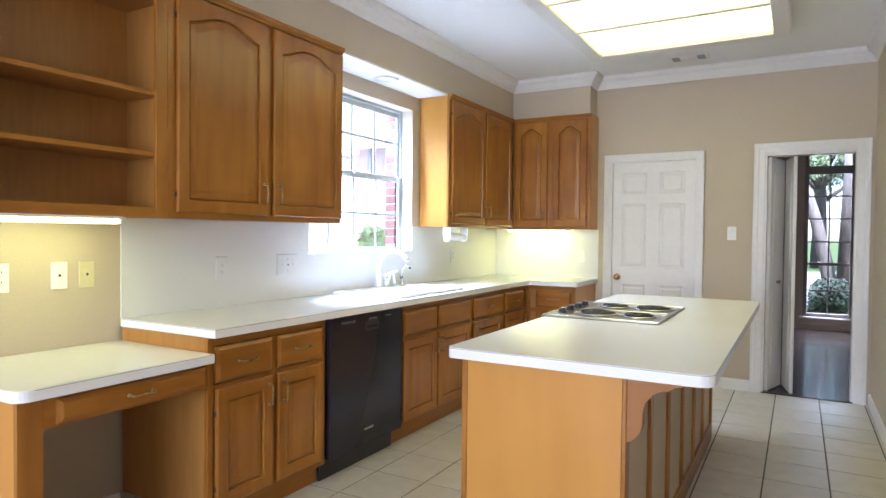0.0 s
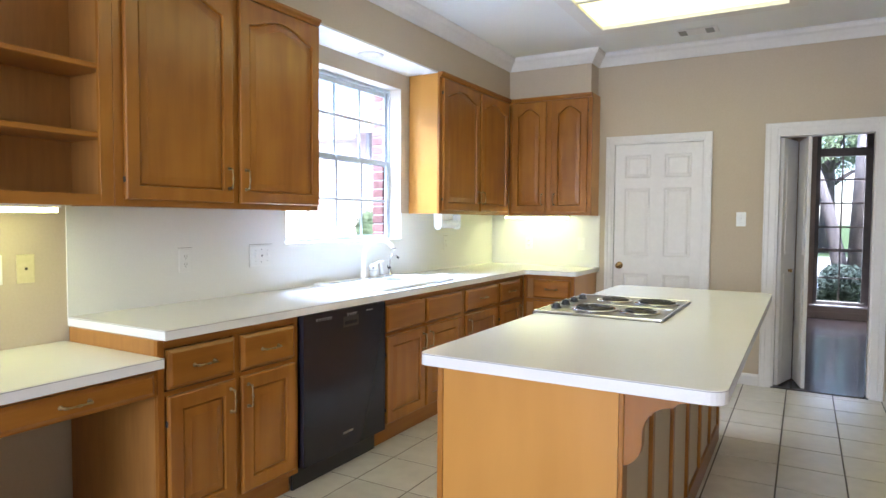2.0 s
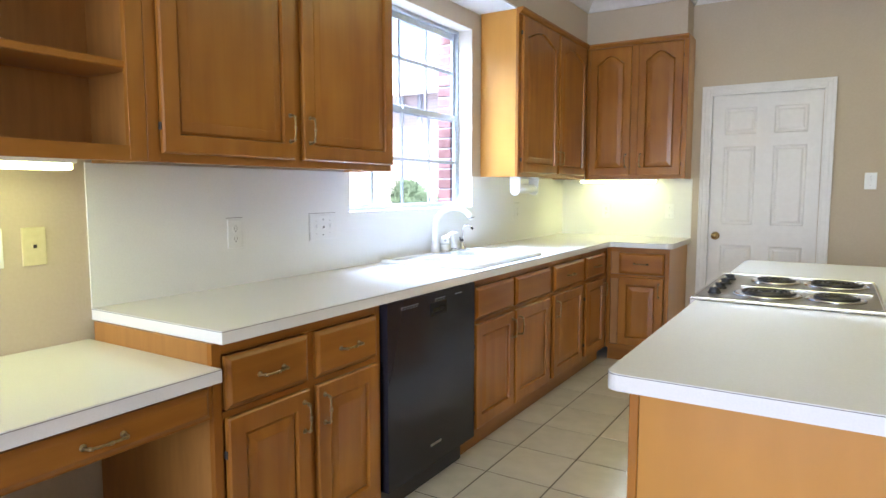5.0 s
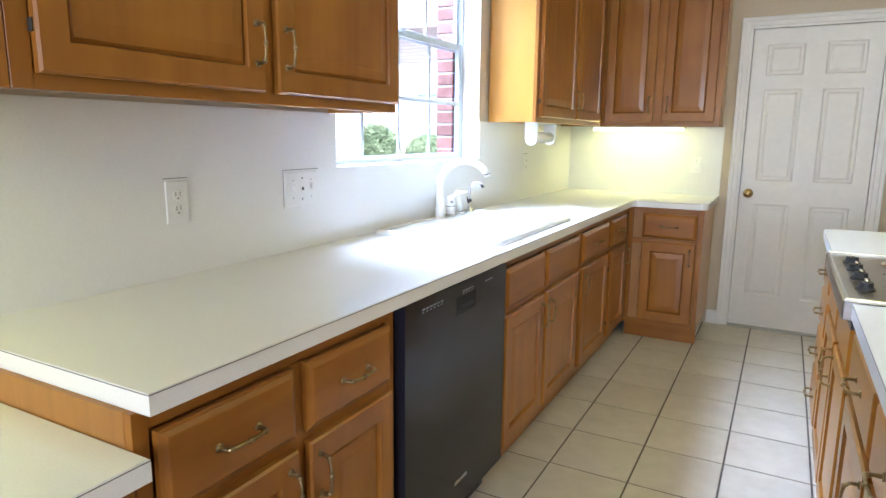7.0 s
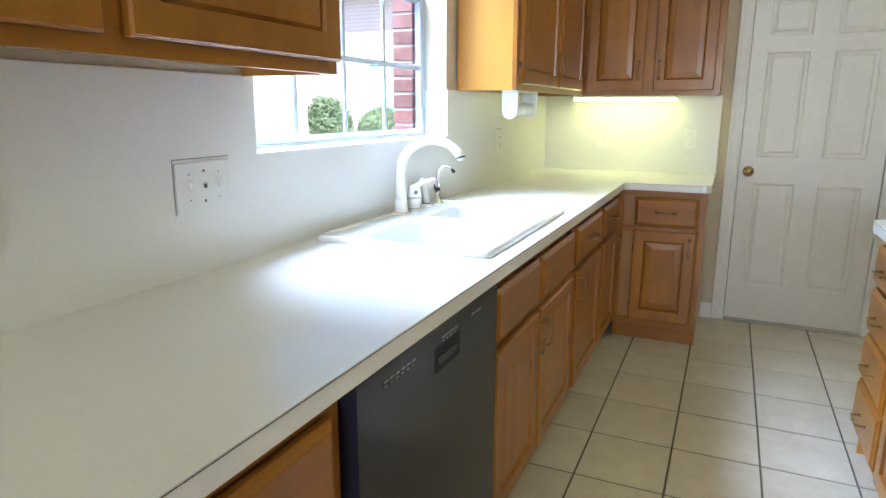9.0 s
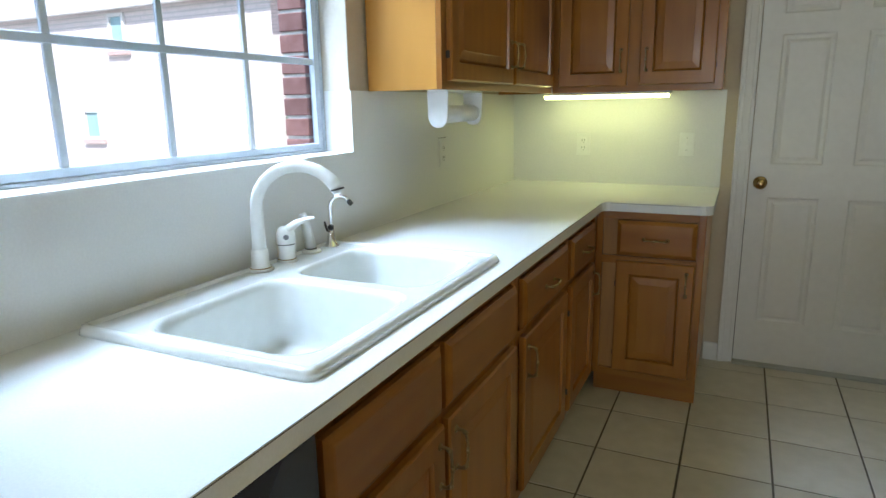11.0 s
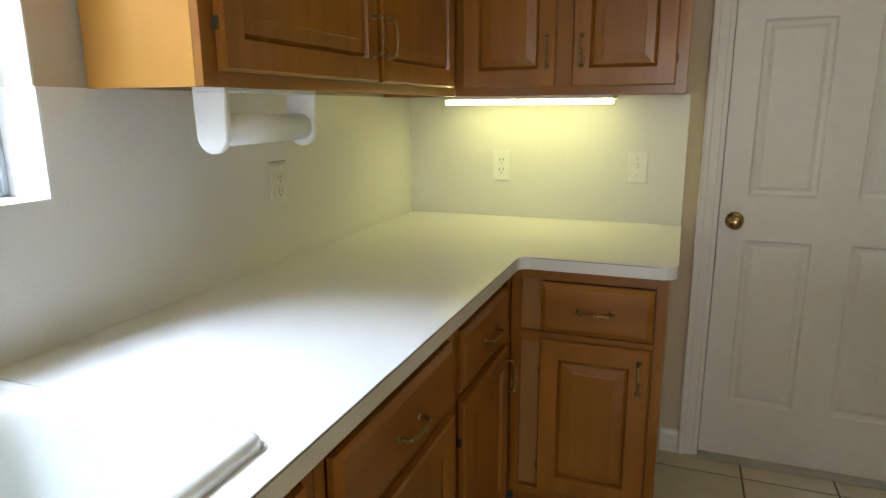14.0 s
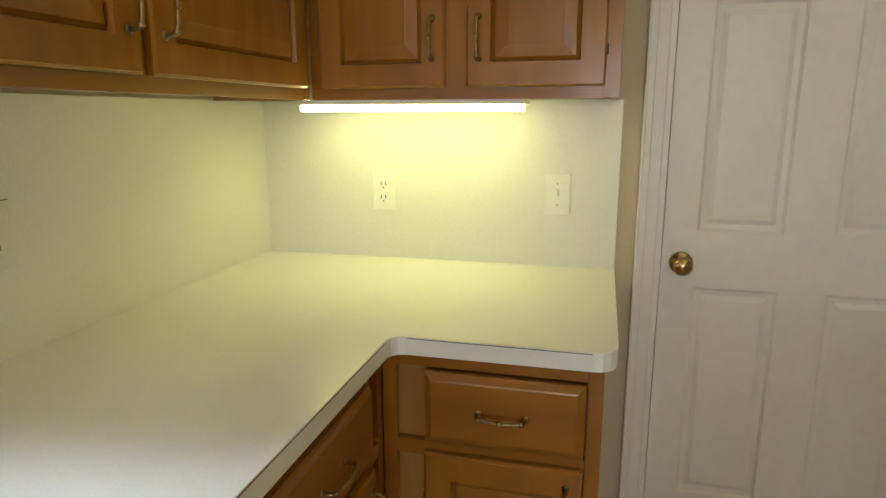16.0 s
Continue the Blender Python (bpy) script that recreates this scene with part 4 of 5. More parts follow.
faucet = thing("faucet", (-2.69, 6.04, RIM), "white high-arc kitchen faucet at the sink", "faucet")
F = Vector((-2.69, 6.04, RIM))
part("base", lathe([(0, 0), (0.032, 0), (0.032, 0.005), (0.023, 0.008), (0.0215, 0.05), (0.0185, 0.056)], 24, F), white_plastic, faucet, smooth=True)
part("base_ring", lathe([(0.0265, 0.0055), (0.0285, 0.0065), (0.0265, 0.0085)], 24, F), brass, faucet, smooth=True)
way = Vector((0.97, 0.25, 0)).normalized()
ARC = 0.118                 # radius of the spout's arch
pts = [F + Vector((0, 0, 0.05)), F + Vector((0, 0, 0.085)), F + Vector((0, 0, 0.125))]
for i in range(1, 15):
    a = radians(180 - i * 10.6)
    pts.append(F + Vector((0, 0, 0.155)) + way * (ARC + ARC * math.cos(a)) + Vector((0, 0, 0.112 * math.sin(a))))
part("spout", tube(pts, [0.0182, 0.0172, 0.0164] + [0.0158 - 0.0001 * i for i in range(10)] + [0.0152, 0.0155, 0.0165, 0.0172], 16), white_plastic, faucet, smooth=True)
tip = pts[-1]
dn = (Vector((0, 0, -1)) + way * 0.22).normalized()
part("aerator_ring", tube([tip + dn * 0.001, tip + dn * 0.005], 0.0174, 16), slot_mat, faucet)
part("nozzle", tube([tip + dn * 0.005, tip + dn * 0.016], [0.0145, 0.0125], 16), white_plastic, faucet, smooth=True)


def oval_sweep(stations, n=18):
    """A rounded bar through stations of (centre, half width, half thickness), its ends drawn in."""
    bm, rings = bmesh.new(), []
    cs = [Vector(c) for c, _, _ in stations]
    for i, (c, w, t) in enumerate(stations):
        d = (cs[min(i + 1, len(cs) - 1)] - cs[max(i - 1, 0)]).normalized()
        side = d.cross(Vector((0, 0, 1))).normalized()
        up = side.cross(d)
        rings.append([bm.verts.new(cs[i] + side * w * math.cos(2 * math.pi * k / n) + up * t * math.sin(2 * math.pi * k / n)) for k in range(n)])
    for a, b in zip(rings, rings[1:]):
        for k in range(n):
            bm.faces.new((a[k], a[(k + 1) % n], b[(k + 1) % n], b[k]))
    bm.faces.new(rings[0]), bm.faces.new(rings[-1])
    return bm


L = Vector((-2.688, 6.143, RIM))
lever = part("mixer", lathe([(0, 0), (0.028, 0), (0.028, 0.004), (0.0225, 0.006), (0.024, 0.044), (0.0255, 0.047), (0, 0.047)], 24, L), white_plastic, faucet, smooth=True)
part("ring", lathe([(0.0225, 0.0055), (0.0255, 0.0068), (0.0225, 0.0085)], 24, L), pewter, lever, smooth=True)
part("joint", lathe([(0.020, 0.047), (0.0245, 0.047), (0.0245, 0.0495), (0.020, 0.0495)], 24, L), slot_mat, lever, "thin dark joint line", smooth=True)
part("cap", lathe([(0.0258, 0.0497), (0.0262, 0.060), (0.025, 0.076), (0.020, 0.089), (0.011, 0.096), (0, 0.098)], 24, L), white_plastic, lever, "rounded white cap", smooth=True)
part("lever", oval_sweep([(L + Vector((-0.004, -0.003, 0.074)), 0.018, 0.010), (L + Vector((0.010, 0.006, 0.091)), 0.019, 0.011), (L + Vector((0.026, 0.018, 0.104)), 0.016, 0.009),
                          (L + Vector((0.044, 0.031, 0.112)), 0.014, 0.006), (L + Vector((0.058, 0.043, 0.115)), 0.013, 0.005), (L + Vector((0.064, 0.048, 0.115)), 0.009, 0.003)]), white_plastic, lever, smooth=True)
part("screw_cap", lathe([(0, 0.004), (0.0065, 0.003), (0.0075, 0)], 14), mark_grey, lever, "small grey oval cap", Matrix.Translation(L + Vector((0.0165, -0.0185, 0.070))) @ Matrix.Rotation(radians(42), 4, "Z") @ Matrix.Rotation(radians(90), 4, "X"))

spray = thing("side_sprayer", (-2.692, 6.256, RIM), "white hand sprayer resting in its holder", "sprayer")
S = Vector((-2.692, 6.256, RIM))
part("holder", lathe([(0, 0), (0.029, 0), (0.027, 0.006), (0.020, 0.009), (0.0155, 0.010), (0, 0.010)], 20, S), white_plastic, spray, smooth=True)
part("joint", lathe([(0.0135, 0.010), (0.0165, 0.010), (0.0165, 0.0125), (0.0135, 0.0125)], 20, S), slot_mat, spray, "thin dark joint line")
part("wand", tube([S + Vector((0, 0, 0.0125)), S + Vector((-0.004, -0.003, 0.045)), S + Vector((-0.010, -0.006, 0.08)), S + Vector((-0.013, -0.008, 0.098)), S + Vector((-0.010, -0.020, 0.106))], [0.0155, 0.0145, 0.0135, 0.014, 0.011], 14), white_plastic, spray, smooth=True)
part("trigger", tube([S + Vector((-0.022, 0.004, 0.104)), S + Vector((-0.012, -0.004, 0.113)), S + Vector((0.002, -0.014, 0.108))], 0.0035, 8), white_plastic, spray, smooth=True)

tap = thing("water_tap", (-2.68, 6.341, RIM), "small chrome filtered-water tap with a black tip", "tap")
C = Vector((-2.68, 6.341, RIM))
part("base", lathe([(0, 0), (0.024, 0), (0.0235, 0.004), (0.015, 0.012), (0.0105, 0.040), (0.0095, 0.050), (0, 0.051)], 20, C), chrome, tap, smooth=True)
pts = [C + Vector((0, 0, 0.045)), C + Vector((0, 0, 0.085)), C + Vector((0, 0, 0.118))]
for i in range(1, 10):
    a = radians(180 - i * 16)
    pts.append(C + Vector((0, 0, 0.118)) + Vector((0.93, 0.37, 0)) * (0.031 + 0.031 * math.cos(a)) + Vector((0, 0, 0.033 * math.sin(a))))
part("spout", tube(pts, 0.0052, 12), chrome, tap, smooth=True)
part("tip", tube([pts[-1], pts[-1] + (pts[-1] - pts[-2]).normalized() * 0.016], 0.0072, 12), black_matte, tap)
part("lever", oval_sweep([(C + Vector((-0.004, -0.012, 0.048)), 0.005, 0.003), (C + Vector((-0.006, -0.016, 0.062)), 0.006, 0.0035), (C + Vector((-0.008, -0.019, 0.078)), 0.004, 0.0025)]), black_matte, tap, "small black lever", smooth=True)
part("collar", lathe([(0.0055, 0.052), (0.0085, 0.052), (0.0085, 0.064), (0.0055, 0.064)], 16, C), black_matte, tap, "black collar")

# paper towel holder under the cabinet
ph = thing("paper_towel_holder", (-2.52, 6.9, UND), "white plastic paper towel holder under the wall cabinet", "towel holder")
part("mount", box(-2.56, -2.485, 6.762, 7.078, UND - 0.008, UND + 0.0215, 0.002), white_plastic, ph)
arm = [(-0.038, 0), (0.038, 0)] + [(0.036 * math.cos(a), -0.080 - 0.036 * math.sin(a)) for a in [radians(d) for d in range(0, 181, 20)]]
for y in (6.762, 7.066):
    part("arm", prism(arm, 0, 0.012, 0.002), white_plastic, ph, M=Matrix.Translation((-2.522, y + 0.012, UND - 0.008)) @ Matrix.Rotation(radians(90), 4, "X"))
part("rod", tube([(-2.522, 6.774, UND - 0.080), (-2.522, 7.066, UND - 0.080)], [0.031, 0.029], 24), white_plastic, ph, smooth=True)


# ---- switches and sockets ----
def plate(name, M, w, label, cat, kinds, material=white_plastic, tape=False):
    """A wall plate at the origin, face to -y. kinds: s socket, t toggle, j jack, b blank."""
    p = thing(name, tuple(M.translation), label, cat)
    part("cover", box(-w / 2, w / 2, -0.006, -0.0005, -0.058, 0.058, 0.003, seg=2), material, p, M=M)
    n = len(kinds)
    for i, k in enumerate(kinds):
        u = (i - (n - 1) / 2) * 0.046
        if k == "s":
            for z in (-0.02, 0.02):
                so = part("socket", lathe([(0, 0.0015), (0.0145, 0.0015), (0.016, 0)], 16), material, p, M=M @ Matrix.Translation((u, -0.006, z)) @ Matrix.Rotation(radians(90), 4, "X"))
                part("slot", join(box(u - 0.008, u - 0.0055, -0.0085, -0.0074, z - 0.002, z + 0.009), box(u + 0.0055, u + 0.008, -0.0085, -0.0074, z - 0.002, z + 0.009)), gap_mat if material is splash else slot_mat, so, M=M)
                part("ground_hole", box(u - 0.002, u + 0.002, -0.0085, -0.0074, z - 0.011, z - 0.007), slot_mat, so, M=M)
        if k == "t":
            part("toggle", box(u - 0.005, u + 0.005, -0.015, -0.005, -0.004, 0.016, 0.002), material, p, M=M)
            part("screw", join(box(u - 0.002, u + 0.002, -0.0075, -0.0058, 0.028, 0.032), box(u - 0.002, u + 0.002, -0.0075, -0.0058, -0.032, -0.028)), steel, p, M=M)
        if k == "j":
            part("jack", box(u - 0.009, u + 0.009, -0.009, -0.0055, -0.009, 0.009, 0.002), material, p, M=M)
            part("opening", box(u - 0.005, u + 0.005, -0.0098, -0.0088, -0.005, 0.005), slot_mat, p, M=M)
            if n > 1:
                for z in (-0.036, 0.036):
                    part("screw", lathe([(0, 0.0012), (0.003, 0.001), (0.0034, 0)], 10), slot_mat, p, M=M @ Matrix.Translation((u, -0.006, z)) @ Matrix.Rotation(radians(90), 4, "X"))
    if tape and n > 1:
        part("gap_line", box(-w / 2 - 0.004, -w / 2 - 0.002, -0.0016, -0.0004, -0.062, 0.064), gap_mat, p, "thin grey gap line beside the plate", M)
    if tape:
        part("gap_line", box(-w / 2 - 0.004, w / 2 + 0.004, -0.0018, -0.0004, 0.0645, 0.0672), gap_mat, p, "thin grey gap line above the plate", M)
    return p


sx = WALL + 0.006
plate("outlet", frame_at((sx, 4.642, 1.122), 90), 0.072, "white double socket on the laminate splashback", "outlet", "s", splash, tape=True)
plate("outlet", frame_at((sx, 5.153, 1.125), 90), 0.17, "white triple plate with two switches and a jack on the splashback", "outlet", "tjt", splash, tape=True)
plate("outlet", frame_at((sx, 7.285, 1.135), 90), 0.072, "white double socket under the corner wall cabinet", "outlet", "s", splash, tape=True)
plate("outlet", frame_at((-2.36, FAR - 0.006, 1.12), 0), 0.072, "white double socket lit by the strip light", "outlet", "s")
plate("light_switch", frame_at((-1.84, FAR - 0.006, 1.125), 0), 0.072, "white single switch on the splashback", "switch", "t")
plate("light_switch", frame_at((-0.505, FAR, 1.36), 0), 0.072, "white single switch between the two doorways", "switch", "t")
plate("outlet", frame_at((WALL, 3.545, 1.13), 90), 0.072, "white double socket above the desk", "outlet", "s")
plate("light_switch", frame_at((WALL, 3.778, 1.13), 90), 0.068, "white plate with a small jack above the desk", "switch", "j")
plate("phone_jack", frame_at((WALL, 3.897, 1.13), 90), 0.068, "almond yellow phone jack plate above the desk", "phone jack", "j", almond_plastic)

# ---- next room ----
NY = 12.8
NX0, NX1 = -1.9, 3.2
wall_x("wall_study_west", NX0 - 0.12, NX0, FAR + 0.12, NY, material=darkpaint)
wall_x("wall_study_east", NX1, NX1 + 0.12, FAR + 0.12, NY, material=darkpaint)
wall_y("wall_study_north", NY, NY + 0.2, NX0 - 0.12, NX1 + 0.12, ((0.10, 1.30, 0.22, 2.56),), material=darkpaint)
structure(part("wall_study_south", box(EAST + 0.121, NX1, FAR, FAR + 0.12, -0.02, CEIL + 0.05), darkpaint))
structure(part("ceiling_study", box(NX0 - 0.12, NX1 + 0.12, FAR + 0.12, NY + 0.2, CEIL, CEIL + 0.12), ceilpaint))
structure(part("baseboard", extrusion(BASE, (NX0, NY, 0), (NX1, NY, 0), (0, -1, 0)), darkpaint))
w2 = thing("window_2", (0.7, NY, 0.22), "tall window in the next room, frame and bars coloured brown for shade", "window")
w2["kind"] = "structure"


def flat_ring(x0, x1, z0, z1, y0, y1, w):
    bm = box(x0, x0 + w, y0, y1, z0, z1, 0.003)
    join(bm, box(x1 - w, x1, y0, y1, z0, z1, 0.003))
    join(bm, box(x0 + w, x1 - w, y0, y1, z0, z0 + w))
    join(bm, box(x0 + w, x1 - w, y0, y1, z1 - w, z1))
    return bm


part("window_frame", flat_ring(0.07, 1.33, 0.19, 2.59, NY - 0.02, NY + 0.06, 0.05), shade_brown, w2)
part("mullion", box(0.64, 0.735, NY - 0.018, NY + 0.06, 0.24, 2.54), shade_brown, w2)
part("transom_bar", box(0.12, 1.28, NY - 0.017, NY + 0.058, 2.25, 2.36), shade_brown, w2)
part("window_sill", box(0.03, 1.37, NY - 0.07, NY - 0.02, 0.165, 0.19, 0.004), trimpaint, w2)
for xa, xb in ((0.12, 0.64), (0.735, 1.28)):
    xm = (xa + xb) / 2
    part("glazing_bar", box(xm - 0.01, xm + 0.01, NY + 0.01, NY + 0.03, 0.24, 2.54), shade_brown, w2)
    for z in (0.57, 0.955, 1.275, 1.605, 1.93):
        part("glazing_bar", box(xa, xb, NY + 0.009, NY + 0.031, z - (0.022 if z == 0.955 else 0.01), z + (0.022 if z == 0.955 else 0.01)), shade_brown, w2)
    p = part("pane", box(xa, xb, NY + 0.034, NY + 0.037, 0.24, 2.54), glass, w2)
    p.visible_shadow = False

# plain window frame behind the camera
w3 = thing("window_3", (-0.95, SOUTH - 0.1, 0.6), "plain white window frame of the breakfast corner", "window")
w3["kind"] = "structure"
part("window_frame", flat_ring(-2.3, 0.4, 0.6, 2.3, SOUTH - 0.12, SOUTH - 0.06, 0.05), trimpaint, w3)
for x in (-1.4, -0.5):
    part("mullion", box(x - 0.03, x + 0.03, SOUTH - 0.118, SOUTH - 0.062, 0.65, 2.25), trimpaint, w3)

# ---- outdoors ----
structure(part("ground", box(-400, 400, -400, 400, -0.5, -0.16), grass))
structure(part("subfloor", box(WALL - 0.01, NX1 + 0.1, SOUTH - 0.2, NY + 0.1, -0.155, -0.012), grout))
structure(part("driveway", box(-60, -4.2, -8, 40, -0.159, -0.145), concrete), "pale concrete drive")
# house exterior wall edge with brick reveals
structure(part("facade", join(box(WALL - WT - 0.06, WALL - WT - 0.002, -2, WY0 + 0.03, -0.3, 3.0), join(box(WALL - WT - 0.06, WALL - WT - 0.002, WY1 - 0.001, FAR + 4, -0.3, 3.0), join(box(WALL - WT - 0.06, WALL - WT - 0.002, WY0 + 0.03, WY1 - 0.001, -0.3, WZ0 - 0.01), box(WALL - WT - 0.06, WALL - WT - 0.002, WY0 + 0.03, WY1 - 0.001, WZ1, 3.0)))), mortar))
jamb = thing("brick_jamb", (WALL - WT, WY1, WZ0), "red brick jamb outside the sink window", "brick jamb")
jamb["kind"] = "structure"
z, k = WZ0 - 0.01, 0
me = None
while z < WZ1:
    bm = box(WALL - WT - 0.066, WALL - 0.148, WY1 - 0.032, WY1 - 0.002, z, z + 0.057, 0.003)
    part("brick", bm, brickmat, jamb)
    z += 0.0675
part("mortar_bed", box(WALL - WT - 0.058, WALL - 0.153, WY1 - 0.027, WY1 - 0.004, WZ0 - 0.01, WZ1), mortar, jamb)

# neighbouring house
nb = thing("neighbour_house", (-9, 12, 0), "two-storey brick neighbouring house, coloured pale for daylight glare, with small windows", "house")
HX, HY, EAVE = -7.1, 11.5, 2.80          # near corner and eave of its low front
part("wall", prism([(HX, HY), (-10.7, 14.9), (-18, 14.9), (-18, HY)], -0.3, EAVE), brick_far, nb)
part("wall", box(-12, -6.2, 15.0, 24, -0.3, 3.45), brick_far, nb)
roof = bmesh.new()
v = [roof.verts.new(p) for p in ((HX + 0.15, HY - 0.10, EAVE), (-10.9, 14.85, EAVE), (-18.2, 14.85, EAVE), (-18.2, HY - 0.10, EAVE), (-12.0, 14.2, 4.3), (-18.2, 14.2, 4.3))]
for f in ((3, 0, 4, 5), (0, 1, 4), (1, 2, 5, 4), (2, 3, 5), (0, 3, 2, 1)):
    roof.faces.new([v[i] for i in f])
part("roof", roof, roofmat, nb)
part("gutter", box(-18.2, HX + 0.15, HY - 0.16, HY - 0.101, EAVE - 0.05, EAVE + 0.03, 0.01), trimpaint, nb)
wing = bmesh.new()
v = [wing.verts.new(p) for p in ((-12.3, 14.6, 3.46), (-5.8, 14.6, 3.46), (-5.8, 24.3, 3.46), (-12.3, 24.3, 3.46), (-10.0, 18.5, 5.6), (-10.0, 20.5, 5.6))]
for f in ((0, 1, 4), (1, 2, 5, 4), (2, 3, 5), (3, 0, 4, 5), (0, 3, 2, 1)):
    wing.faces.new([v[i] for i in f])
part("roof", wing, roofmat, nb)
part("fascia", box(-12.3, -5.8, 14.52, 14.6, 3.38, 3.52, 0.01), trimpaint, nb)
for x in (-9.35, -8.85):
    part("downpipe", box(x, x + 0.09, 14.9, 14.98, -0.2, 3.45, 0.01), alu, nb)


def far_window(x0, x1, z0, z1):
    wf = part("window", flat_ring(x0, x1, z0, z1, HY - 0.04, HY + 0.02, 0.05), trimpaint, nb)
    part("pane", box(x0 + 0.05, x1 - 0.05, HY - 0.012, HY - 0.001, z0 + 0.05, z1 - 0.05), far_glass, wf)
    part("sill", box(x0 - 0.05, x1 + 0.05, HY - 0.06, HY - 0.001, z0 - 0.06, z0 - 0.001), pinkish, wf)


far_window(-10.88, -10.50, 0.92, 1.38)
far_window(-10.08, -9.74, 2.20, 2.72)
far_pane = part("window", flat_ring(-8.2, -7.5, 1.0, 2.2, 14.95, 15.02, 0.06), trimpaint, nb)
part("pane", box(-8.14, -7.56, 14.985, 14.998, 1.06, 2.14), far_glass, far_pane)


def leaf_clump(bm, c, r, n, rng, size):
    for _ in range(n):
        d = Vector((rng.gauss(0, 1), rng.gauss(0, 1), rng.gauss(0, 1))).normalized()
        p = Vector(c) + d * r * (0.55 + 0.5 * rng.random() ** 0.5) * (0.8 + 0.3 * noise.noise(d * 2.5 + Vector(c)))
        a = Vector((rng.gauss(0, 1), rng.gauss(0, 1), rng.gauss(0, 1))).normalized() * size
        b = a.orthogonal().normalized() * size * 0.5
        bm.faces.new([bm.verts.new(q) for q in (p - a, p + b, p + a, p - b)])


def bush(x, y, r, label, h=0.7, leaf=None):
    rng = random.Random(int(x * 31 + y * 17))
    t = thing("bush", (x, y, -0.16), label, "bush", "clipped bushes")
    part("stems", tube([(x, y, -0.2), (x + 0.03, y, h * 0.8)], [0.05, 0.03], 8), bark, t)
    bm = bmesh.new()
    for i in range(9):
        leaf_clump(bm, (x + rng.uniform(-.4, .4) * r, y + rng.uniform(-.4, .4) * r, h + rng.uniform(-.35, .35) * r), r * 0.62, 1000, rng, 0.03)
    part("crown", bm, leaf or leafmat, t)


bush(-8.45, 13.9, 0.50, "round clipped green bush beside the neighbouring house", 1.12)
bush(-7.50, 14.0, 0.47, "round green bush near the shaded brick wing", 0.98)
# hedge leaves take the shade-darkened colour
for i in range(5):
    bush(-1.2 + i * 0.85, 14.3 + 0.15 * (i % 2), 0.5, "low hedge bush outside the study window", 0.25, hedgemat)


def tree(x, y, h, r, label, seed, lean=0.0, leaves=9000):
    rng = random.Random(seed)
    t = thing("tree", (x, y, -0.16), label, "tree", "garden trees")
    bm = tube([(x, y, -0.3), (x + lean * 0.3, y, h * 0.3), (x + lean, y, h * 0.62), (x + lean * 1.4, y, h * 0.85)], [r * 1.35, r, r * 0.7, r * 0.3], 14)
    ends = []
    for i in range(9):
        a = i * 2.4 + rng.random()
        z0 = h * rng.uniform(0.32, 0.6)
        s = Vector((x + lean * z0 / h, y, z0))
        e = s + Vector((math.cos(a), math.sin(a), rng.uniform(0.5, 1.0))) * h * 0.28
        tube([s, s.lerp(e, 0.5) + Vector((0, 0, 0.15)), e], [r * 0.45, r * 0.3, r * 0.12], 8, bm)
        ends.append(e)
    part("trunk", bm, bark, t, smooth=True)
    cm = bmesh.new()
    for e in ends + [Vector((x + lean * 1.4, y, h * 0.9))]:
        for _ in range(3):
            leaf_clump(cm, e + Vector((rng.uniform(-1, 1), rng.uniform(-1, 1), rng.uniform(-0.5, 0.8))) * h * 0.1, h * 0.11, leaves // 30, rng, 0.09)
    part("crown", cm, leafmat, t)


tree(0.72, 15.0, 9.0, 0.135, "tree with a thick grey trunk outside the study window", 3, 0.25)
fork = thing("tree", (0.52, 15.15, -0.16), "slim grey tree stem leaning away from the larger trunk", "tree", "garden trees")
part("trunk", tube([(0.56, 15.15, -0.3), (0.52, 15.15, 0.4), (0.38, 15.15, 1.1), (0.27, 15.15, 1.6), (0.13, 15.15, 2.1), (-0.3, 15.2, 3.2), (-0.8, 15.3, 4.4)], [0.15, 0.125, 0.11, 0.10, 0.085, 0.06, 0.03], 12), bark, fork, smooth=True)
fc = bmesh.new()
frng = random.Random(21)
for k in range(5):
    leaf_clump(fc, (-0.8 + frng.uniform(-0.7, 0.7), 15.4 + frng.uniform(-0.6, 0.6), 4.6 + frng.uniform(-0.5, 0.6)), 0.55, 260, frng, 0.07)
part("crown", fc, leafmat, fork)
tree(-3.4, 35.5, 6.0, 0.2, "leafy garden tree beyond the study window", 5)
tree(3.8, 36, 7.0, 0.25, "tall garden tree across the lawn", 7)
tree(0.9, 39, 8.0, 0.3, "street tree across the road", 11)
tree(-3.5, 41, 9.0, 0.3, "leafy street tree far beyond the lawn", 12)
tree(-13.5, 30, 9.0, 0.3, "tall tree behind the neighbouring house", 9)
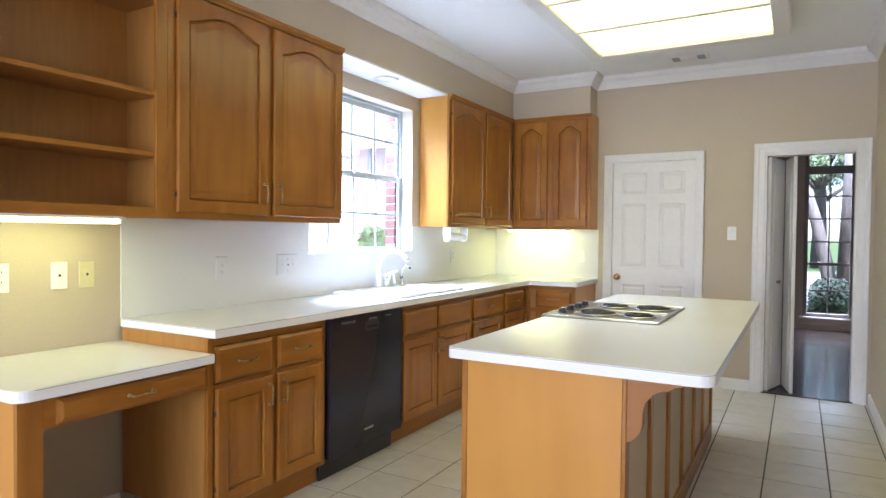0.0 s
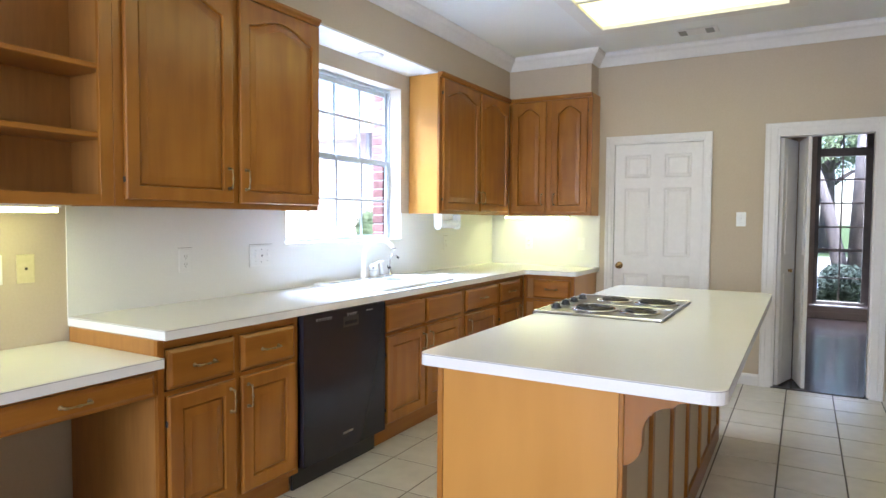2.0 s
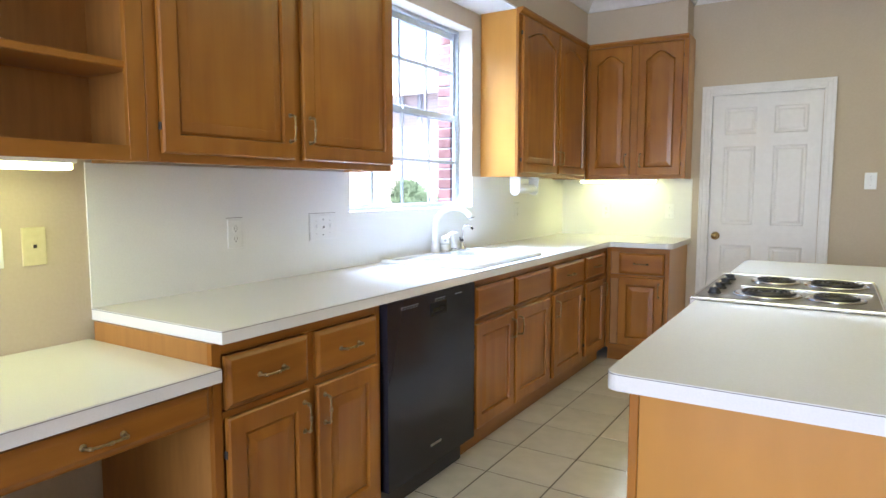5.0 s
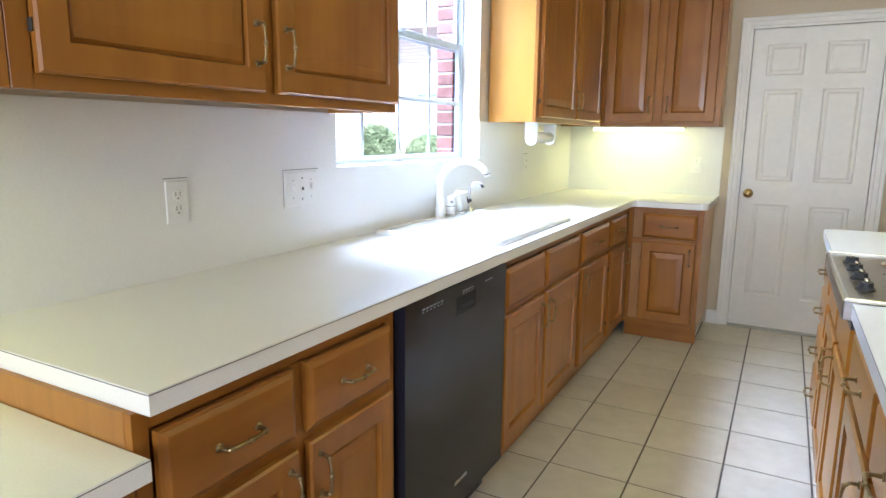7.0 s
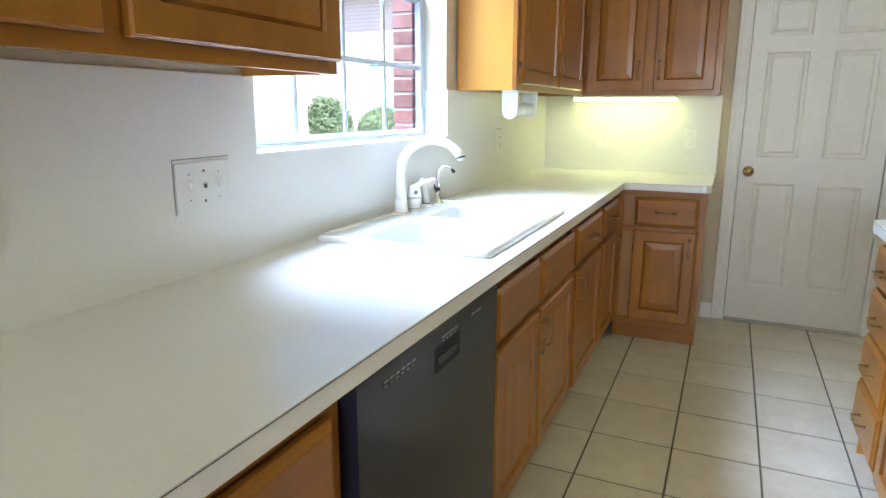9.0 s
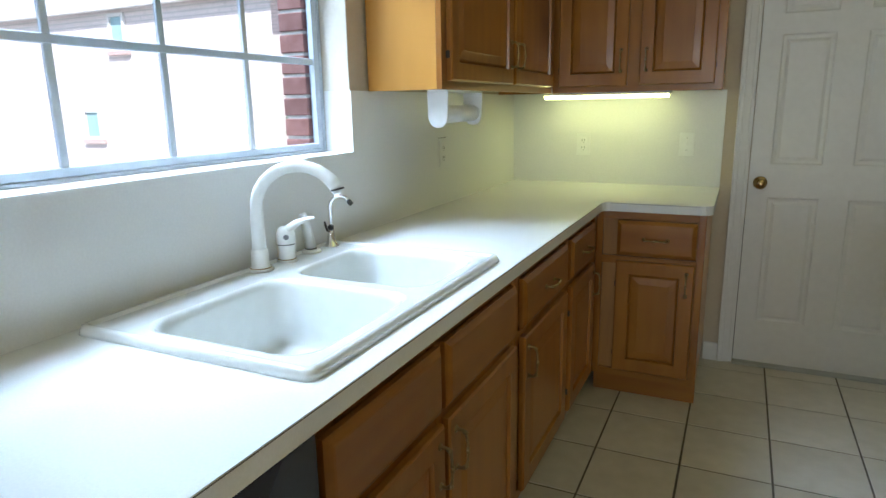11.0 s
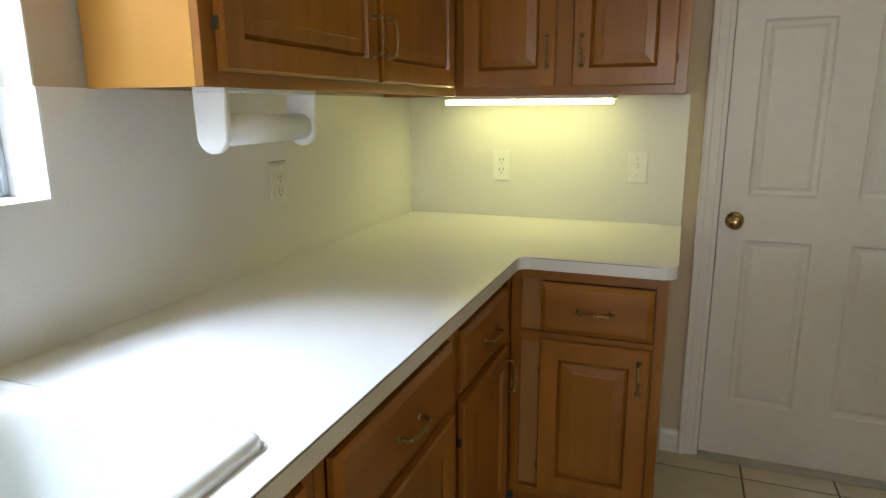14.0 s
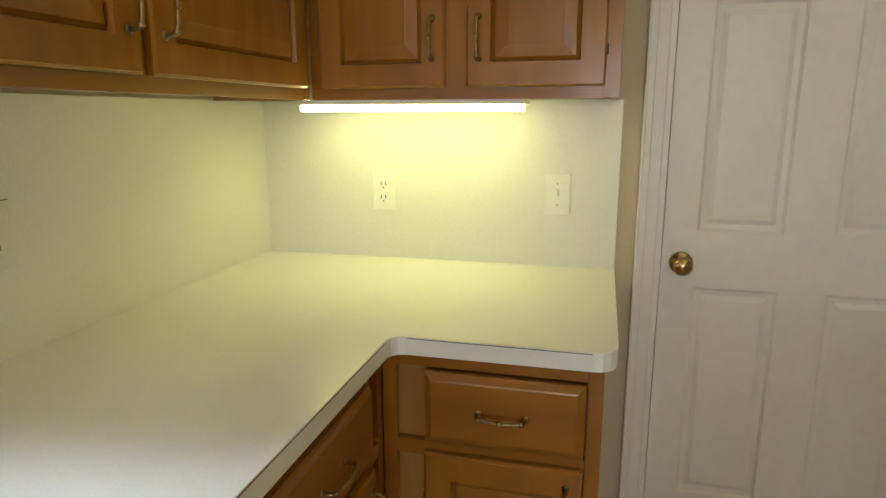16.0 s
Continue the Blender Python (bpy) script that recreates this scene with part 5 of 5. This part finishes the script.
structure(part("road", box(-3.5, 60, 17.2, 34, -0.159, -0.14), concrete), "pale paved street beyond the hedge")

# ---- floors, last ----
floor_root = structure(part("floor", box(WALL - 0.001, EAST + 0.001, SOUTH, FAR + 0.05, -0.012, -0.0035), grout), "grey-brown grouted bed of the kitchen floor")
TX, TY = 0.3135, 0.336
shared = {}


def piece(name, x0, x1, y0, y1, z0, z1, material, parent, bev):
    key = (name, round(x1 - x0, 3), round(y1 - y0, 3))
    if key not in shared:
        bm = box(-(x1 - x0) / 2, (x1 - x0) / 2, -(y1 - y0) / 2, (y1 - y0) / 2, z0, z1)
        bm.edges.ensure_lookup_table()
        bmesh.ops.bevel(bm, geom=[e for e in bm.edges if all(v.co.z > z1 - 1e-6 for v in e.verts)], offset=bev, segments=1, affect="EDGES")
        me = bpy.data.meshes.new(name)
        bm.to_mesh(me)
        bm.free()
        me.materials.append(material)
        shared[key] = me
    ob = new(name, shared[key])
    ob.location = ((x0 + x1) / 2, (y0 + y1) / 2, 0)
    ob.parent = parent
    return ob


gx = -1.708
while gx - TX > WALL:
    gx -= TX
gx -= TX
gy = 7.115
while gy - TY > SOUTH:
    gy -= TY
gy -= TY
ix = gx
while ix < EAST:
    iy = gy
    while iy < FAR:
        a, b, c, d = max(ix + 0.004, WALL), min(ix + TX - 0.004, EAST), max(iy + 0.0045, SOUTH), min(iy + TY - 0.0045, FAR)
        if b - a > 0.02 and d - c > 0.02:
            piece("tile", a, b, c, d, -0.0034, 0.0, tile_mat, floor_root, 0.0015)
        iy += TY
    ix += TX
study = structure(part("floor_study", box(NX0, NX1, FAR + 0.05, NY, -0.011, -0.004), grout), "dark subfloor of the next room")
for i in range(int((NX1 - NX0) / 0.127)):
    for j in range(3):
        y0 = FAR + 0.051 + j * 1.5 - (i % 3) * 0.4
        y1 = min(y0 + 1.498, NY)
        y0 = max(y0, FAR + 0.051)
        if j == 2:
            y1 = NY
        piece("floor_board", NX0 + i * 0.127, NX0 + i * 0.127 + 0.126, y0, y1, -0.0035, 0.0, darkwood, study, 0.001)
